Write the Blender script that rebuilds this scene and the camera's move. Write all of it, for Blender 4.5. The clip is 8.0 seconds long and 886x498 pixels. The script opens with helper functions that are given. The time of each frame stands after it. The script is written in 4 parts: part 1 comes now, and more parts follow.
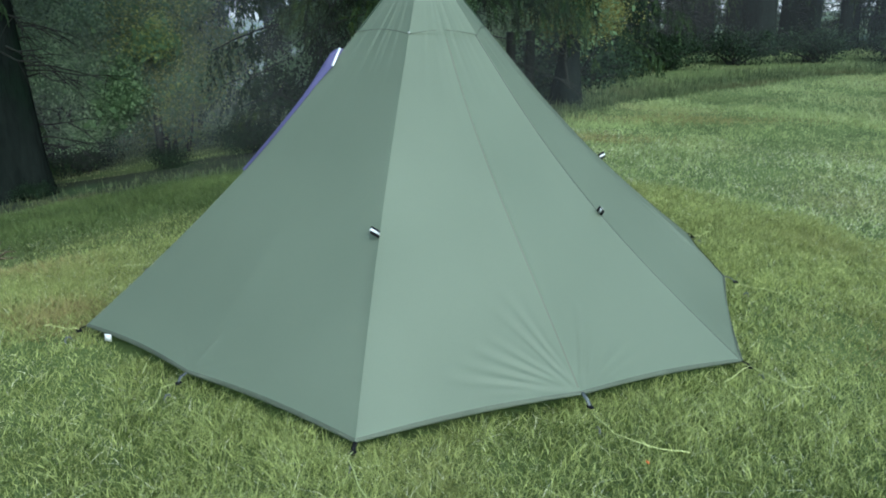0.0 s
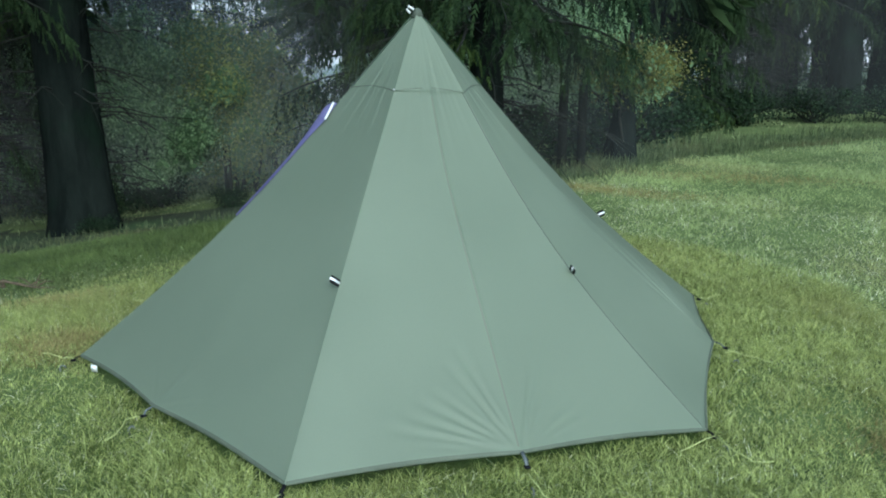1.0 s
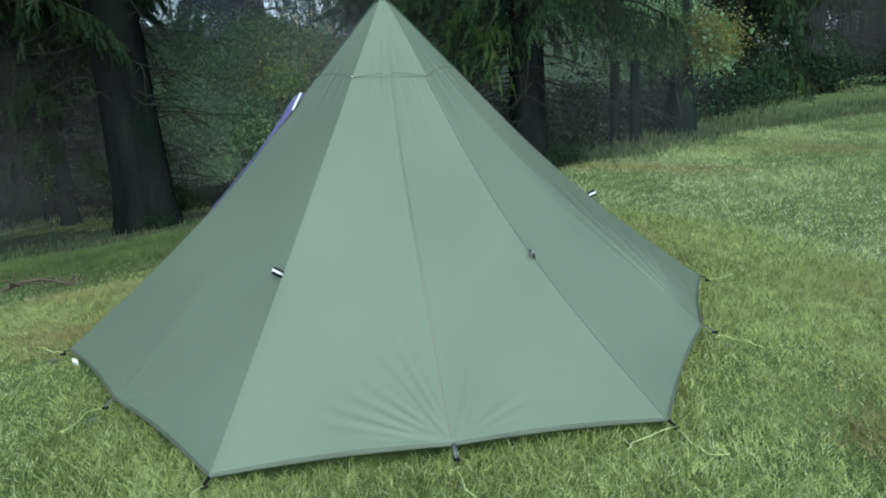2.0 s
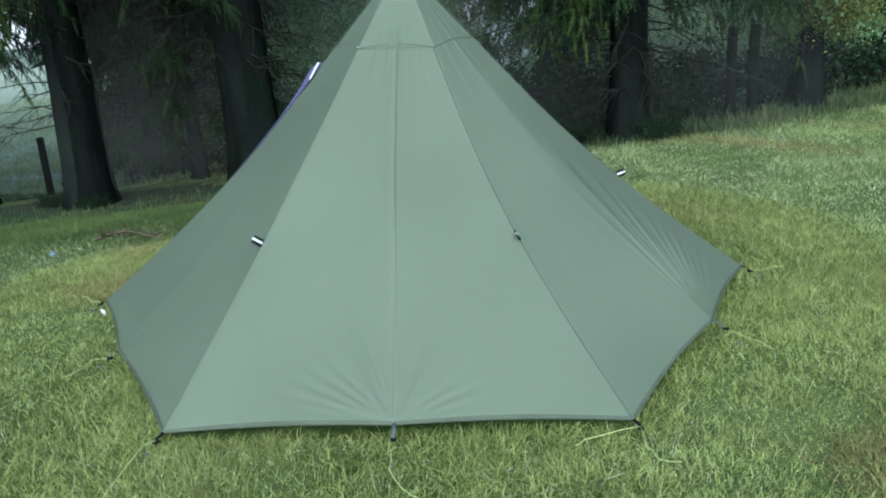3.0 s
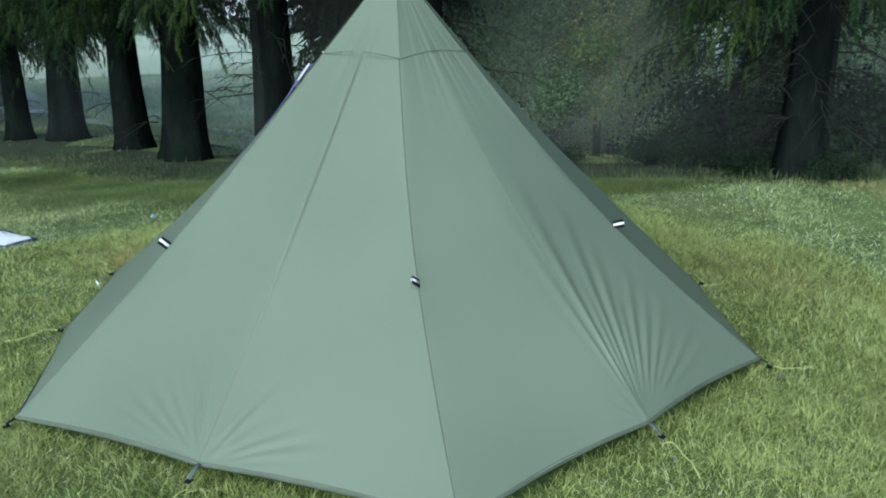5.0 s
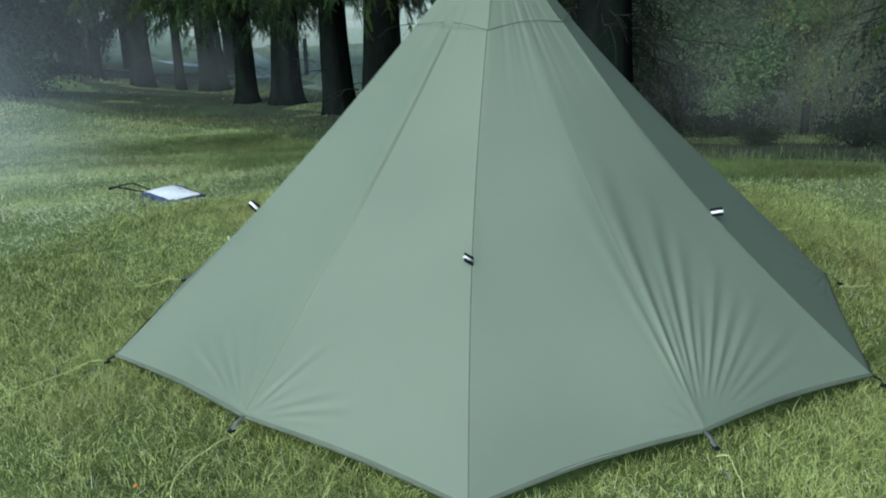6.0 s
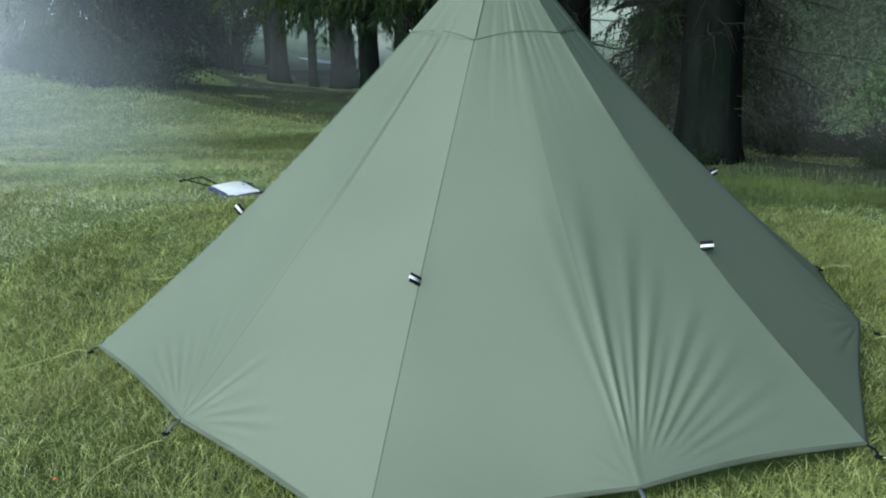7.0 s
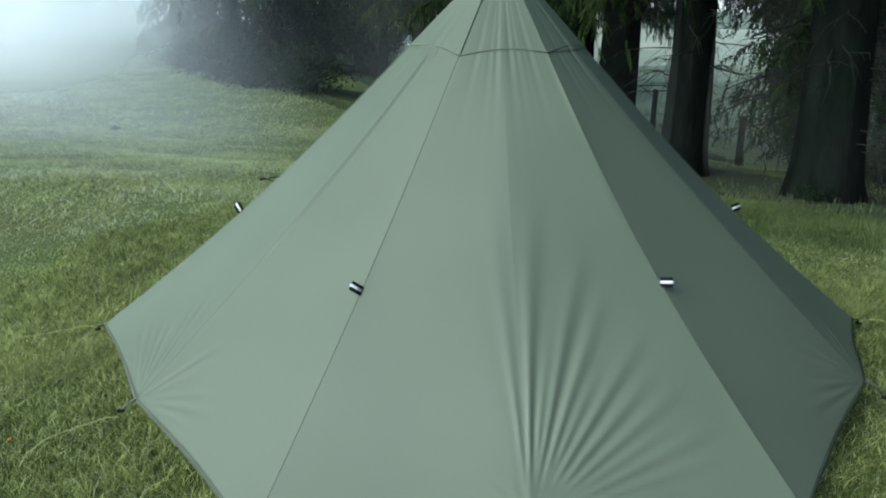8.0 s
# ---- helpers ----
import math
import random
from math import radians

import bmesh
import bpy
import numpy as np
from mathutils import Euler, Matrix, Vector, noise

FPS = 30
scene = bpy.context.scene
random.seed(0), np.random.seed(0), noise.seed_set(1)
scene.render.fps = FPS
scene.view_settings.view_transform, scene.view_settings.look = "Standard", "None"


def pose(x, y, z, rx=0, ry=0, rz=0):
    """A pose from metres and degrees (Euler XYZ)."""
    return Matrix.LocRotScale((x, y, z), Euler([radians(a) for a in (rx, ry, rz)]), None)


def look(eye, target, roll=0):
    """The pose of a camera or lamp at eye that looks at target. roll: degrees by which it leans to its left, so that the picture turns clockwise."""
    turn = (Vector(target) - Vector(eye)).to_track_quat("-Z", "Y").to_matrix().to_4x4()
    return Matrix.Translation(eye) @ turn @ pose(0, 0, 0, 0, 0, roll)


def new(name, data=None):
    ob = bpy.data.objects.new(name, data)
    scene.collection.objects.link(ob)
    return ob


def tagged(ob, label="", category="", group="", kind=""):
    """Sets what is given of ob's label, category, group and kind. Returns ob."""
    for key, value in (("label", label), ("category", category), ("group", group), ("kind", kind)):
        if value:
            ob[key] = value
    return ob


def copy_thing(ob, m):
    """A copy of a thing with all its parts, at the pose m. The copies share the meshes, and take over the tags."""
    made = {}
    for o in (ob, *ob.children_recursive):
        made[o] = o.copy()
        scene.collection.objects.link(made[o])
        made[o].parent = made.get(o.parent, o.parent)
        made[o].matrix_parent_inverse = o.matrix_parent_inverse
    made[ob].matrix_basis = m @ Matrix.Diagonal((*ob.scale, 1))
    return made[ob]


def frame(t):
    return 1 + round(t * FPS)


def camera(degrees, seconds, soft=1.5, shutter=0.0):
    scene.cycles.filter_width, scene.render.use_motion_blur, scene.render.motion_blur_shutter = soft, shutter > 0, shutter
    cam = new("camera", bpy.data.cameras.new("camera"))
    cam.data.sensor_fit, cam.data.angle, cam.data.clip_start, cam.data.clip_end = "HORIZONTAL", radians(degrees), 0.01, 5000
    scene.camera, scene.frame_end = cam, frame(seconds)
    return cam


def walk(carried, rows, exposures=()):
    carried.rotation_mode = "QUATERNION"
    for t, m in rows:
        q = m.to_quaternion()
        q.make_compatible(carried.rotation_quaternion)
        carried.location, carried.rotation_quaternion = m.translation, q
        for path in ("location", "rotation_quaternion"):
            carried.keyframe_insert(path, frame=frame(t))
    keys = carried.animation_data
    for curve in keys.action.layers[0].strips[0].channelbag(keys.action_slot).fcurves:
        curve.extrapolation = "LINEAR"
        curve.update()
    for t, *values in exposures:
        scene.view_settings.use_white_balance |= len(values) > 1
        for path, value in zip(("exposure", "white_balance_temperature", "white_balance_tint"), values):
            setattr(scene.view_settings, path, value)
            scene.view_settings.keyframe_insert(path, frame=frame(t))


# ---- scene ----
cam = camera(57.0, 8.0, 1.9)
PATH = [
    (0, (0.661, 0.184, 1.432), (0.359, 2.067, 0.828), -0.3),
    (0.3, (0.723, 0.256, 1.494), (0.328, 2.122, 0.893), 0.9),
    (0.5, (0.821, 0.244, 1.495), (0.373, 2.128, 0.995), -0.7),
    (0.7, (0.904, 0.238, 1.476), (0.462, 2.131, 1.005), -1.0),
    (1, (1.161, 0.234, 1.482), (0.647, 2.102, 0.984), 0.6),
    (1.2, (1.293, 0.251, 1.476), (0.76, 2.092, 0.907), 1.0),
    (2.3, (1.896, 0.625, 1.457), (1.02, 2.349, 0.948), -3.6),
    (2.5, (2.011, 0.694, 1.457), (1.031, 2.352, 0.919), -2.3),
    (2.8, (2.223, 0.802, 1.467), (1.154, 2.372, 0.841), -2.5),
    (3, (2.332, 0.895, 1.463), (1.26, 2.475, 0.868), -3.3),
    (3.3, (2.471, 1.112, 1.462), (1.329, 2.652, 0.894), -3.5),
    (3.5, (2.511, 1.239, 1.475), (1.285, 2.72, 0.926), -2.8),
    (3.7, (2.618, 1.403, 1.520), (1.309, 2.825, 1.003), -3.8),
    (4, (2.772, 1.549, 1.517), (1.372, 2.875, 0.985), -2.6),
    (4.2, (2.882, 1.665, 1.516), (1.457, 2.947, 0.946), -0.6),
    (5.3, (3.057, 2.272, 1.5), (1.474, 3.313, 0.861), -1.9),
    (5.5, (3.084, 2.381, 1.491), (1.434, 3.29, 0.822), -3.7),
    (5.8, (3.218, 2.536, 1.499), (1.486, 3.303, 0.857), -1.5),
    (6, (3.273, 2.639, 1.509), (1.519, 3.326, 0.839), -1.3),
    (6.2, (3.308, 2.742, 1.504), (1.518, 3.364, 0.862), -2.9),
    (6.5, (3.285, 2.94, 1.471), (1.448, 3.432, 0.852), -1.8),
    (6.8, (3.301, 3.149, 1.495), (1.467, 3.586, 0.828), -0.8),
    (7, (3.326, 3.301, 1.512), (1.474, 3.668, 0.852), -0.9),
    (7.2, (3.401, 3.408, 1.477), (1.513, 3.618, 0.851), 0.2),
    (7.5, (3.431, 3.655, 1.5), (1.544, 3.707, 0.839), -0.6),
    (7.7, (3.433, 3.759, 1.514), (1.539, 3.808, 0.871), -1.7),
    (7.9, (3.406, 3.907, 1.506), (1.487, 3.957, 0.944), -0.1),
    (8, (3.395, 3.984, 1.512), (1.496, 3.995, 0.885), 0.6),
]
EXPOSURE = [(0, 0.79, 5060, -9), (3.0, 0.80, 5040, -8), (5.5, 0.76, 5080, -6), (6.5, 0.70, 5250, -5), (7.0, 0.72, 5300, -6), (7.5, 0.84, 5400, -7), (8.0, 0.60, 5350, -6)]
walk(cam, [(t, look(eye, target, roll)) for t, eye, target, roll in PATH], EXPOSURE)

# ---- light ----
world = bpy.data.worlds.new("overcast_sky")
scene.world = world
world.use_nodes = True
wn = world.node_tree.nodes
wn.clear()
sky = wn.new("ShaderNodeTexSky")
sky.sky_type = "NISHITA"
sky.sun_disc = False
SUN_ELEVATION, SUN_AZIMUTH = radians(36), radians(147)   # azimuth clockwise from +y
sky.sun_elevation, sky.sun_rotation = SUN_ELEVATION, SUN_AZIMUTH
sky.air_density, sky.dust_density, sky.ozone_density = 1.1, 4.5, 1.0
wb = wn.new("ShaderNodeBackground")
wb.inputs["Strength"].default_value = 0.12
wo = wn.new("ShaderNodeOutputWorld")
world.node_tree.links.new(sky.outputs[0], wb.inputs[0])
world.node_tree.links.new(wb.outputs[0], wo.inputs[0])
sun = new("sun", bpy.data.lights.new("sun", "SUN"))
sun.data.energy, sun.data.angle, sun.data.color = 2.2, radians(72), (1.0, 0.92, 0.83)
sdir = Vector((math.sin(SUN_AZIMUTH) * math.cos(SUN_ELEVATION), math.cos(SUN_AZIMUTH) * math.cos(SUN_ELEVATION), math.sin(SUN_ELEVATION)))
sun.matrix_world = look(sdir * 50, (0, 0, 0))


# ---- materials ----
def material(name, dark, light, scale=8.0, fine=60.0, rough=0.8, bump=0.3, bump_scale=None, island=0.0,
             translucent=0.0, stretch=(1, 1, 1), third=None, third_scale=0.7, spec=0.3, glow=0.0, shine_through=None):
    """A surface whose colour wanders between dark and light at two scales, with fine relief."""
    m = bpy.data.materials.new(name)
    m.use_nodes = True
    n, l = m.node_tree.nodes, m.node_tree.links
    b = n["Principled BSDF"]
    geo = n.new("ShaderNodeNewGeometry")
    tc = n.new("ShaderNodeTexCoord")
    mp = n.new("ShaderNodeMapping")
    mp.inputs["Scale"].default_value = stretch
    l.new(tc.outputs["Object"], mp.inputs[0])
    n1, n2 = n.new("ShaderNodeTexNoise"), n.new("ShaderNodeTexNoise")
    for node, s in ((n1, scale), (n2, fine)):
        node.inputs["Scale"].default_value = s
        node.inputs["Detail"].default_value = 3
        l.new(mp.outputs[0], node.inputs["Vector"])
    add = n.new("ShaderNodeMath")
    add.operation = "MULTIPLY_ADD"
    add.inputs[1].default_value = 0.45
    l.new(n2.outputs[0], add.inputs[0])
    l.new(n1.outputs[0], add.inputs[2])
    value = add.outputs[0]
    if island:
        more = n.new("ShaderNodeMath")
        more.operation = "MULTIPLY_ADD"
        more.inputs[1].default_value = island
        l.new(geo.outputs["Random Per Island"], more.inputs[0])
        l.new(value, more.inputs[2])
        sub = n.new("ShaderNodeMath")
        sub.operation = "SUBTRACT"
        sub.inputs[1].default_value = island / 2
        l.new(more.outputs[0], sub.inputs[0])
        value = sub.outputs[0]
    ramp = n.new("ShaderNodeValToRGB")
    ramp.color_ramp.elements[0].position, ramp.color_ramp.elements[1].position = 0.45, 1.0
    ramp.color_ramp.elements[0].color, ramp.color_ramp.elements[1].color = (*dark, 1), (*light, 1)
    l.new(value, ramp.inputs[0])
    colour = ramp.outputs[0]
    if third:
        n3 = n.new("ShaderNodeTexNoise")
        n3.inputs["Scale"].default_value, n3.inputs["Detail"].default_value = third_scale, 4
        l.new(geo.outputs["Position"], n3.inputs["Vector"])
        r3 = n.new("ShaderNodeMapRange")
        r3.inputs[1].default_value, r3.inputs[2].default_value = 0.52, 0.72
        l.new(n3.outputs[0], r3.inputs[0])
        mix = n.new("ShaderNodeMix")
        mix.data_type = "RGBA"
        mix.inputs[7].default_value = (*third, 1)
        l.new(r3.outputs[0], mix.inputs[0])
        l.new(colour, mix.inputs[6])
        colour = mix.outputs[2]
    l.new(colour, b.inputs["Base Color"])
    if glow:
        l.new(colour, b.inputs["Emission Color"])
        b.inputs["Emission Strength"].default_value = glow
    b.inputs["Roughness"].default_value = rough
    b.inputs["Specular IOR Level"].default_value = spec
    if bump:
        bp = n.new("ShaderNodeBump")
        bp.inputs["Strength"].default_value, bp.inputs["Distance"].default_value = bump, 0.02
        nb = n.new("ShaderNodeTexNoise")
        nb.inputs["Scale"].default_value, nb.inputs["Detail"].default_value = bump_scale or fine, 4
        l.new(mp.outputs[0], nb.inputs["Vector"])
        l.new(nb.outputs[0], bp.inputs["Height"])
        l.new(bp.outputs[0], b.inputs["Normal"])
    if translucent:
        tr, ms = n.new("ShaderNodeBsdfTranslucent"), n.new("ShaderNodeMixShader")
        if shine_through:
            tr.inputs[0].default_value = (*shine_through, 1)
        else:
            l.new(colour, tr.inputs[0])
        ms.inputs[0].default_value = translucent
        l.new(b.outputs[0], ms.inputs[1])
        l.new(tr.outputs[0], ms.inputs[2])
        l.new(ms.outputs[0], n["Material Output"].inputs[0])
    return m


SOIL = material("turf", (0.046, 0.066, 0.018), (0.105, 0.140, 0.042), 2.0, 25, 0.95, 0.8, 40, third=(0.090, 0.098, 0.036), third_scale=0.5)
GRASS = material("grass_blade", (0.075, 0.100, 0.018), (0.46, 0.51, 0.185), 0.7, 9, 0.4, 0, island=0.85, translucent=0.35, third=(0.27, 0.285, 0.10), third_scale=0.6)
MOWN = material("mown_grass", (0.165, 0.205, 0.076), (0.42, 0.495, 0.205), 0.6, 6, 0.4, 0, island=0.5, translucent=0.35, third=(0.33, 0.345, 0.15), third_scale=0.5)
FAR_GRASS = material("field_grass", (0.178, 0.218, 0.094), (0.37, 0.43, 0.20), 0.5, 3, 0.5, 0, island=0.35, translucent=0.35, third=(0.29, 0.285, 0.13), third_scale=0.35)
SCORCHED = material("dry_grass", (0.14, 0.122, 0.044), (0.35, 0.31, 0.13), 1.5, 8, 0.6, 0, island=0.6, translucent=0.3)
STRAW = material("cut_grass", (0.22, 0.25, 0.09), (0.86, 0.85, 0.66), 0.9, 3, 0.35, 0, island=0.9, translucent=0.25)
ROUGH = material("long_grass", (0.030, 0.046, 0.018), (0.125, 0.155, 0.072), 0.9, 3, 0.6, 0, island=0.6, translucent=0.35, third=(0.10, 0.10, 0.048), third_scale=0.9)
FABRIC = material("olive_nylon", (0.124, 0.149, 0.111), (0.157, 0.186, 0.140), 1.2, 300, 0.5, 0.04, 900, translucent=0.25, spec=0.35, shine_through=(0.105, 0.225, 0.125))
FELL = material("doubled_nylon", (0.105, 0.123, 0.090), (0.136, 0.157, 0.116), 1.2, 300, 0.55, 0.04, 900, translucent=0.05, spec=0.3)
HEM = material("hem_tape", (0.055, 0.068, 0.050), (0.085, 0.10, 0.076), 6, 200, 0.7, 0.1, 500)
SEAM = material("seam_tape", (0.030, 0.037, 0.028), (0.055, 0.066, 0.05), 6, 200, 0.7, 0.1, 500)
LINING = material("lavender_lining", (0.10, 0.097, 0.225), (0.15, 0.142, 0.30), 2, 200, 0.55, 0.05, 500, translucent=0.4)
BLACK = material("black_webbing", (0.004, 0.004, 0.005), (0.012, 0.012, 0.014), 40, 300, 0.8, 0.2, 600, spec=0.08)
WHITE = material("reflective_white", (0.50, 0.51, 0.53), (0.68, 0.69, 0.71), 30, 300, 0.4, 0.05, 500)
STRAP = material("grey_webbing", (0.05, 0.058, 0.062), (0.095, 0.105, 0.11), 40, 300, 0.6, 0.2, 600)
ALLOY = material("peg_alloy", (0.09, 0.095, 0.10), (0.18, 0.185, 0.19), 30, 200, 0.35, 0.05, 300)
CORD = material("lime_cord", (0.32, 0.36, 0.13), (0.48, 0.52, 0.23), 60, 300, 0.6, 0.1, 500)
ORANGE = material("orange_plastic", (0.42, 0.10, 0.025), (0.60, 0.17, 0.05), 40, 200, 0.5, 0.05, 300)
# darker green that carries the tree line's shade on the slope
SHADE_GRASS = material("shade_dark_grass", (0.038, 0.060, 0.016), (0.15, 0.195, 0.062), 0.9, 7, 0.5, 0, island=0.5, translucent=0.35, third=(0.11, 0.12, 0.04), third_scale=0.7)
NAVY = material("navy_nylon", (0.012, 0.016, 0.05), (0.035, 0.045, 0.12), 12, 200, 0.5, 0.2, 60)
# darker than bark is: the belt's shade is put into this colour
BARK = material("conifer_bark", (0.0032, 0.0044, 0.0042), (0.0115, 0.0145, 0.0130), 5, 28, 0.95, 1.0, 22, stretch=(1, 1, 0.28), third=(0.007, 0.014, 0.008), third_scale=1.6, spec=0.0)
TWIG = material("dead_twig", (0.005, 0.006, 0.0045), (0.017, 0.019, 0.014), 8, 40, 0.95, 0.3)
NEEDLE = material("conifer_needles", (0.006, 0.014, 0.007), (0.034, 0.054, 0.021), 0.8, 2.2, 0.7, 0, island=0.35, translucent=0.3, spec=0.05)
FRESH = material("fresh_larch_needles", (0.012, 0.024, 0.006), (0.058, 0.086, 0.021), 0.7, 2.2, 0.65, 0, island=0.35, translucent=0.4, spec=0.1)
LEAF = material("hawthorn_leaf", (0.15, 0.24, 0.11), (0.38, 0.52, 0.27), 0.9, 2.0, 0.55, 0, island=0.15, translucent=0.5)
# darker leaf copy for inside the bushes, with shade put into its colour
INNER = material("shade_tinted_leaf", (0.085, 0.145, 0.064), (0.17, 0.26, 0.12), 0.9, 2.0, 0.6, 0, island=0.2, translucent=0.5)
YOUNG = material("young_hazel_leaf", (0.10, 0.14, 0.035), (0.38, 0.43, 0.13), 0.8, 2.0, 0.5, 0, island=0.45, translucent=0.45)
GOLD = material("golden_leaf", (0.04, 0.050, 0.010), (0.21, 0.205, 0.05), 0.9, 2.2, 0.5, 0, island=0.35, translucent=0.4)
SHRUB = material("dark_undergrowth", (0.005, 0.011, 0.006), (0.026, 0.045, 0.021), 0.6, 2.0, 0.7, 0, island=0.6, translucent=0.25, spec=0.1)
# darker than weathered wood, with the shade by the trees in the colour
POST = material("shaded_weathered_post", (0.003, 0.0036, 0.003), (0.010, 0.0115, 0.0095), 6, 50, 0.95, 0.5, 40, stretch=(1, 1, 0.15), spec=0.02)
# litter tone kept very dark: it includes the shade under the belt
LITTER_SHADE = material("shade_dark_litter", (0.009, 0.012, 0.006), (0.030, 0.042, 0.017), 3, 40, 0.95, 0.8, 60, third=(0.026, 0.052, 0.014), third_scale=0.8)
MEADOW = material("cropped_meadow", (0.185, 0.21, 0.12), (0.33, 0.355, 0.23), 0.15, 6, 0.9, 0.3, 12, third=(0.36, 0.35, 0.25), third_scale=0.1)
TRACK = material("pale_gravel", (0.34, 0.33, 0.30), (0.52, 0.50, 0.46), 0.5, 8, 0.9, 0.4, 10)
# pale and emissive, so the hill glows as bright haze would
HILL = material("haze_glow_hillside", (0.42, 0.395, 0.375), (0.56, 0.53, 0.505), 0.03, 0.2, 1.0, 0, glow=0.5)


# ---- making meshes ----
def mesh_ob(name, verts, faces, mat, parent=None, label="", smooth=True):
    me = bpy.data.meshes.new(name)
    me.from_pydata([tuple(v) for v in verts], [], faces)
    me.materials.append(mat)
    if smooth:
        me.polygons.foreach_set("use_smooth", [True] * len(me.polygons))
    ob = new(name, me)
    ob.parent = parent
    if label:
        ob["label"] = label
    return ob


def part(name, bm, mat, parent=None, label="", smooth=True):
    me = bpy.data.meshes.new(name)
    bm.to_mesh(me)
    bm.free()
    me.materials.append(mat)
    if smooth:
        me.polygons.foreach_set("use_smooth", [True] * len(me.polygons))
    ob = new(name, me)
    ob.parent = parent
    if label:
        ob["label"] = label
    return ob


def thing(name, x, y, z, label, category, group="", rz=0.0):
    ob = new(name)
    ob.empty_display_size = 0.1
    ob.matrix_world = pose(x, y, z, 0, 0, rz)
    return tagged(ob, label, category, group)


def tube(bm, points, radii, sides=6, flat=1.0):
    """A tapered tube along points, closed at both ends."""
    rings = []
    pts = [Vector(p) for p in points]
    for i, p in enumerate(pts):
        d = (pts[min(i + 1, len(pts) - 1)] - pts[max(i - 1, 0)]).normalized()
        a = d.cross(Vector((0, 0, 1)) if abs(d.z) < 0.9 else Vector((1, 0, 0))).normalized()
        b = d.cross(a)
        r = radii[i] if isinstance(radii, (list, tuple)) else radii
        rings.append([bm.verts.new(p + (a * math.cos(u) + b * math.sin(u) * flat) * r) for u in (2 * math.pi * k / sides for k in range(sides))])
    for r0, r1 in zip(rings, rings[1:]):
        for k in range(sides):
            bm.faces.new((r0[k], r0[(k + 1) % sides], r1[(k + 1) % sides], r1[k]))
    bm.faces.new(rings[0][::-1])
    bm.faces.new(rings[-1])


def box(bm, m, sx, sy, sz, bevel=0.0):
    r = bmesh.ops.create_cube(bm, size=1.0, matrix=m @ Matrix.Diagonal((sx, sy, sz, 1)))
    if bevel:
        edges = list({e for v in r["verts"] for e in v.link_edges})
        bmesh.ops.bevel(bm, geom=edges, offset=bevel, segments=1, affect="EDGES")


def soup(name, tris, mat, parent=None, label=""):
    """One mesh of loose faces from an array (faces, corners, 3); corners 3 or 4."""
    tris = np.asarray(tris, dtype=np.float32)
    f, c = tris.shape[0], tris.shape[1]
    me = bpy.data.meshes.new(name)
    me.vertices.add(f * c)
    me.vertices.foreach_set("co", tris.ravel())
    me.loops.add(f * c)
    me.loops.foreach_set("vertex_index", np.arange(f * c, dtype=np.int32))
    me.polygons.add(f)
    me.polygons.foreach_set("loop_start", np.arange(0, f * c, c, dtype=np.int32))
    me.update(calc_edges=True)
    me.materials.append(mat)
    ob = new(name, me)
    ob.parent = parent
    if label:
        ob["label"] = label
    return ob


# ---- ground ----
def ground_z(x, y):
    """Level round the tent, falling away to the trees in the north-west."""
    x, y = np.asarray(x, dtype=float), np.asarray(y, dtype=float)
    d = np.maximum(-x - 1.5 + 0.35 * (y - 4), 0)
    g = np.where(d < 1, d * d / 2, d - 0.5)
    g = np.where(g < 6, g, 6 + 1.8 * (1 - np.exp(-np.maximum(g - 6, 0) / 1.8)))
    far = np.maximum(np.hypot(x, y - 4) - 30, 0)
    west = 0.75 * np.clip((-x - 10.5) / 11, 0, 1) * np.clip((y - 0.5) / 4, 0, 1) * np.clip((10 - y) / 3, 0, 1)
    z = -0.055 - 0.15 * g - west - 0.01 * far - 0.06 * np.exp(-((x - 1.5) ** 2 + (y - 3.35) ** 2) / 0.5)
    z = z - 0.85 * np.clip((-x - 8.5) / 4, 0, 1) * np.clip((y - 7) / 3, 0, 1)     # the field behind the belt lies lower
    bumps = 0.02 * np.sin(1.7 * x + 0.6 * y) * np.sin(1.3 * y - 0.5 * x) + 0.01 * np.sin(4.1 * x) * np.sin(3.7 * y + 1)
    return z + bumps * np.clip((np.hypot(x, y - 4.2) - 2.0) / 2.0, 0, 1)


def gz(x, y):
    return float(ground_z(x, y))


axis = np.concatenate([-np.geomspace(400, 20, 18)[:-1], np.linspace(-20, 20, 161), np.geomspace(20, 400, 18)[1:]])
gx, gy = np.meshgrid(axis, axis + 4)
gv = np.stack([gx, gy, ground_z(gx, gy)], -1).reshape(-1, 3)
k = len(axis)
gf = [(i * k + j, i * k + j + 1, (i + 1) * k + j + 1, (i + 1) * k + j) for i in range(k - 1) for j in range(k - 1)]
ground = tagged(mesh_ob("ground", gv, gf, SOIL), "mossy green and straw-brown turf of a mown camping field", "ground", kind="structure")

LITTER_X = [-12.0, -6.2, -2.5, -0.6, 0.4, 1.8, 2.9, 3.6, 4.4, 5.2, 6.3, 7.6, 9.2, 11.2, 13.4, 15.2, 17.6, 22.0]      # where the mown grass ends: metres west, and
LITTER_Y = [22.0, 16.4, 13.0, 10.6, 9.0, 8.6, 8.0, 7.5, 7.05, 6.8, 6.2, 5.7, 5.1, 4.6, 3.7, 1.9, -0.1, -3.0]         # metres north

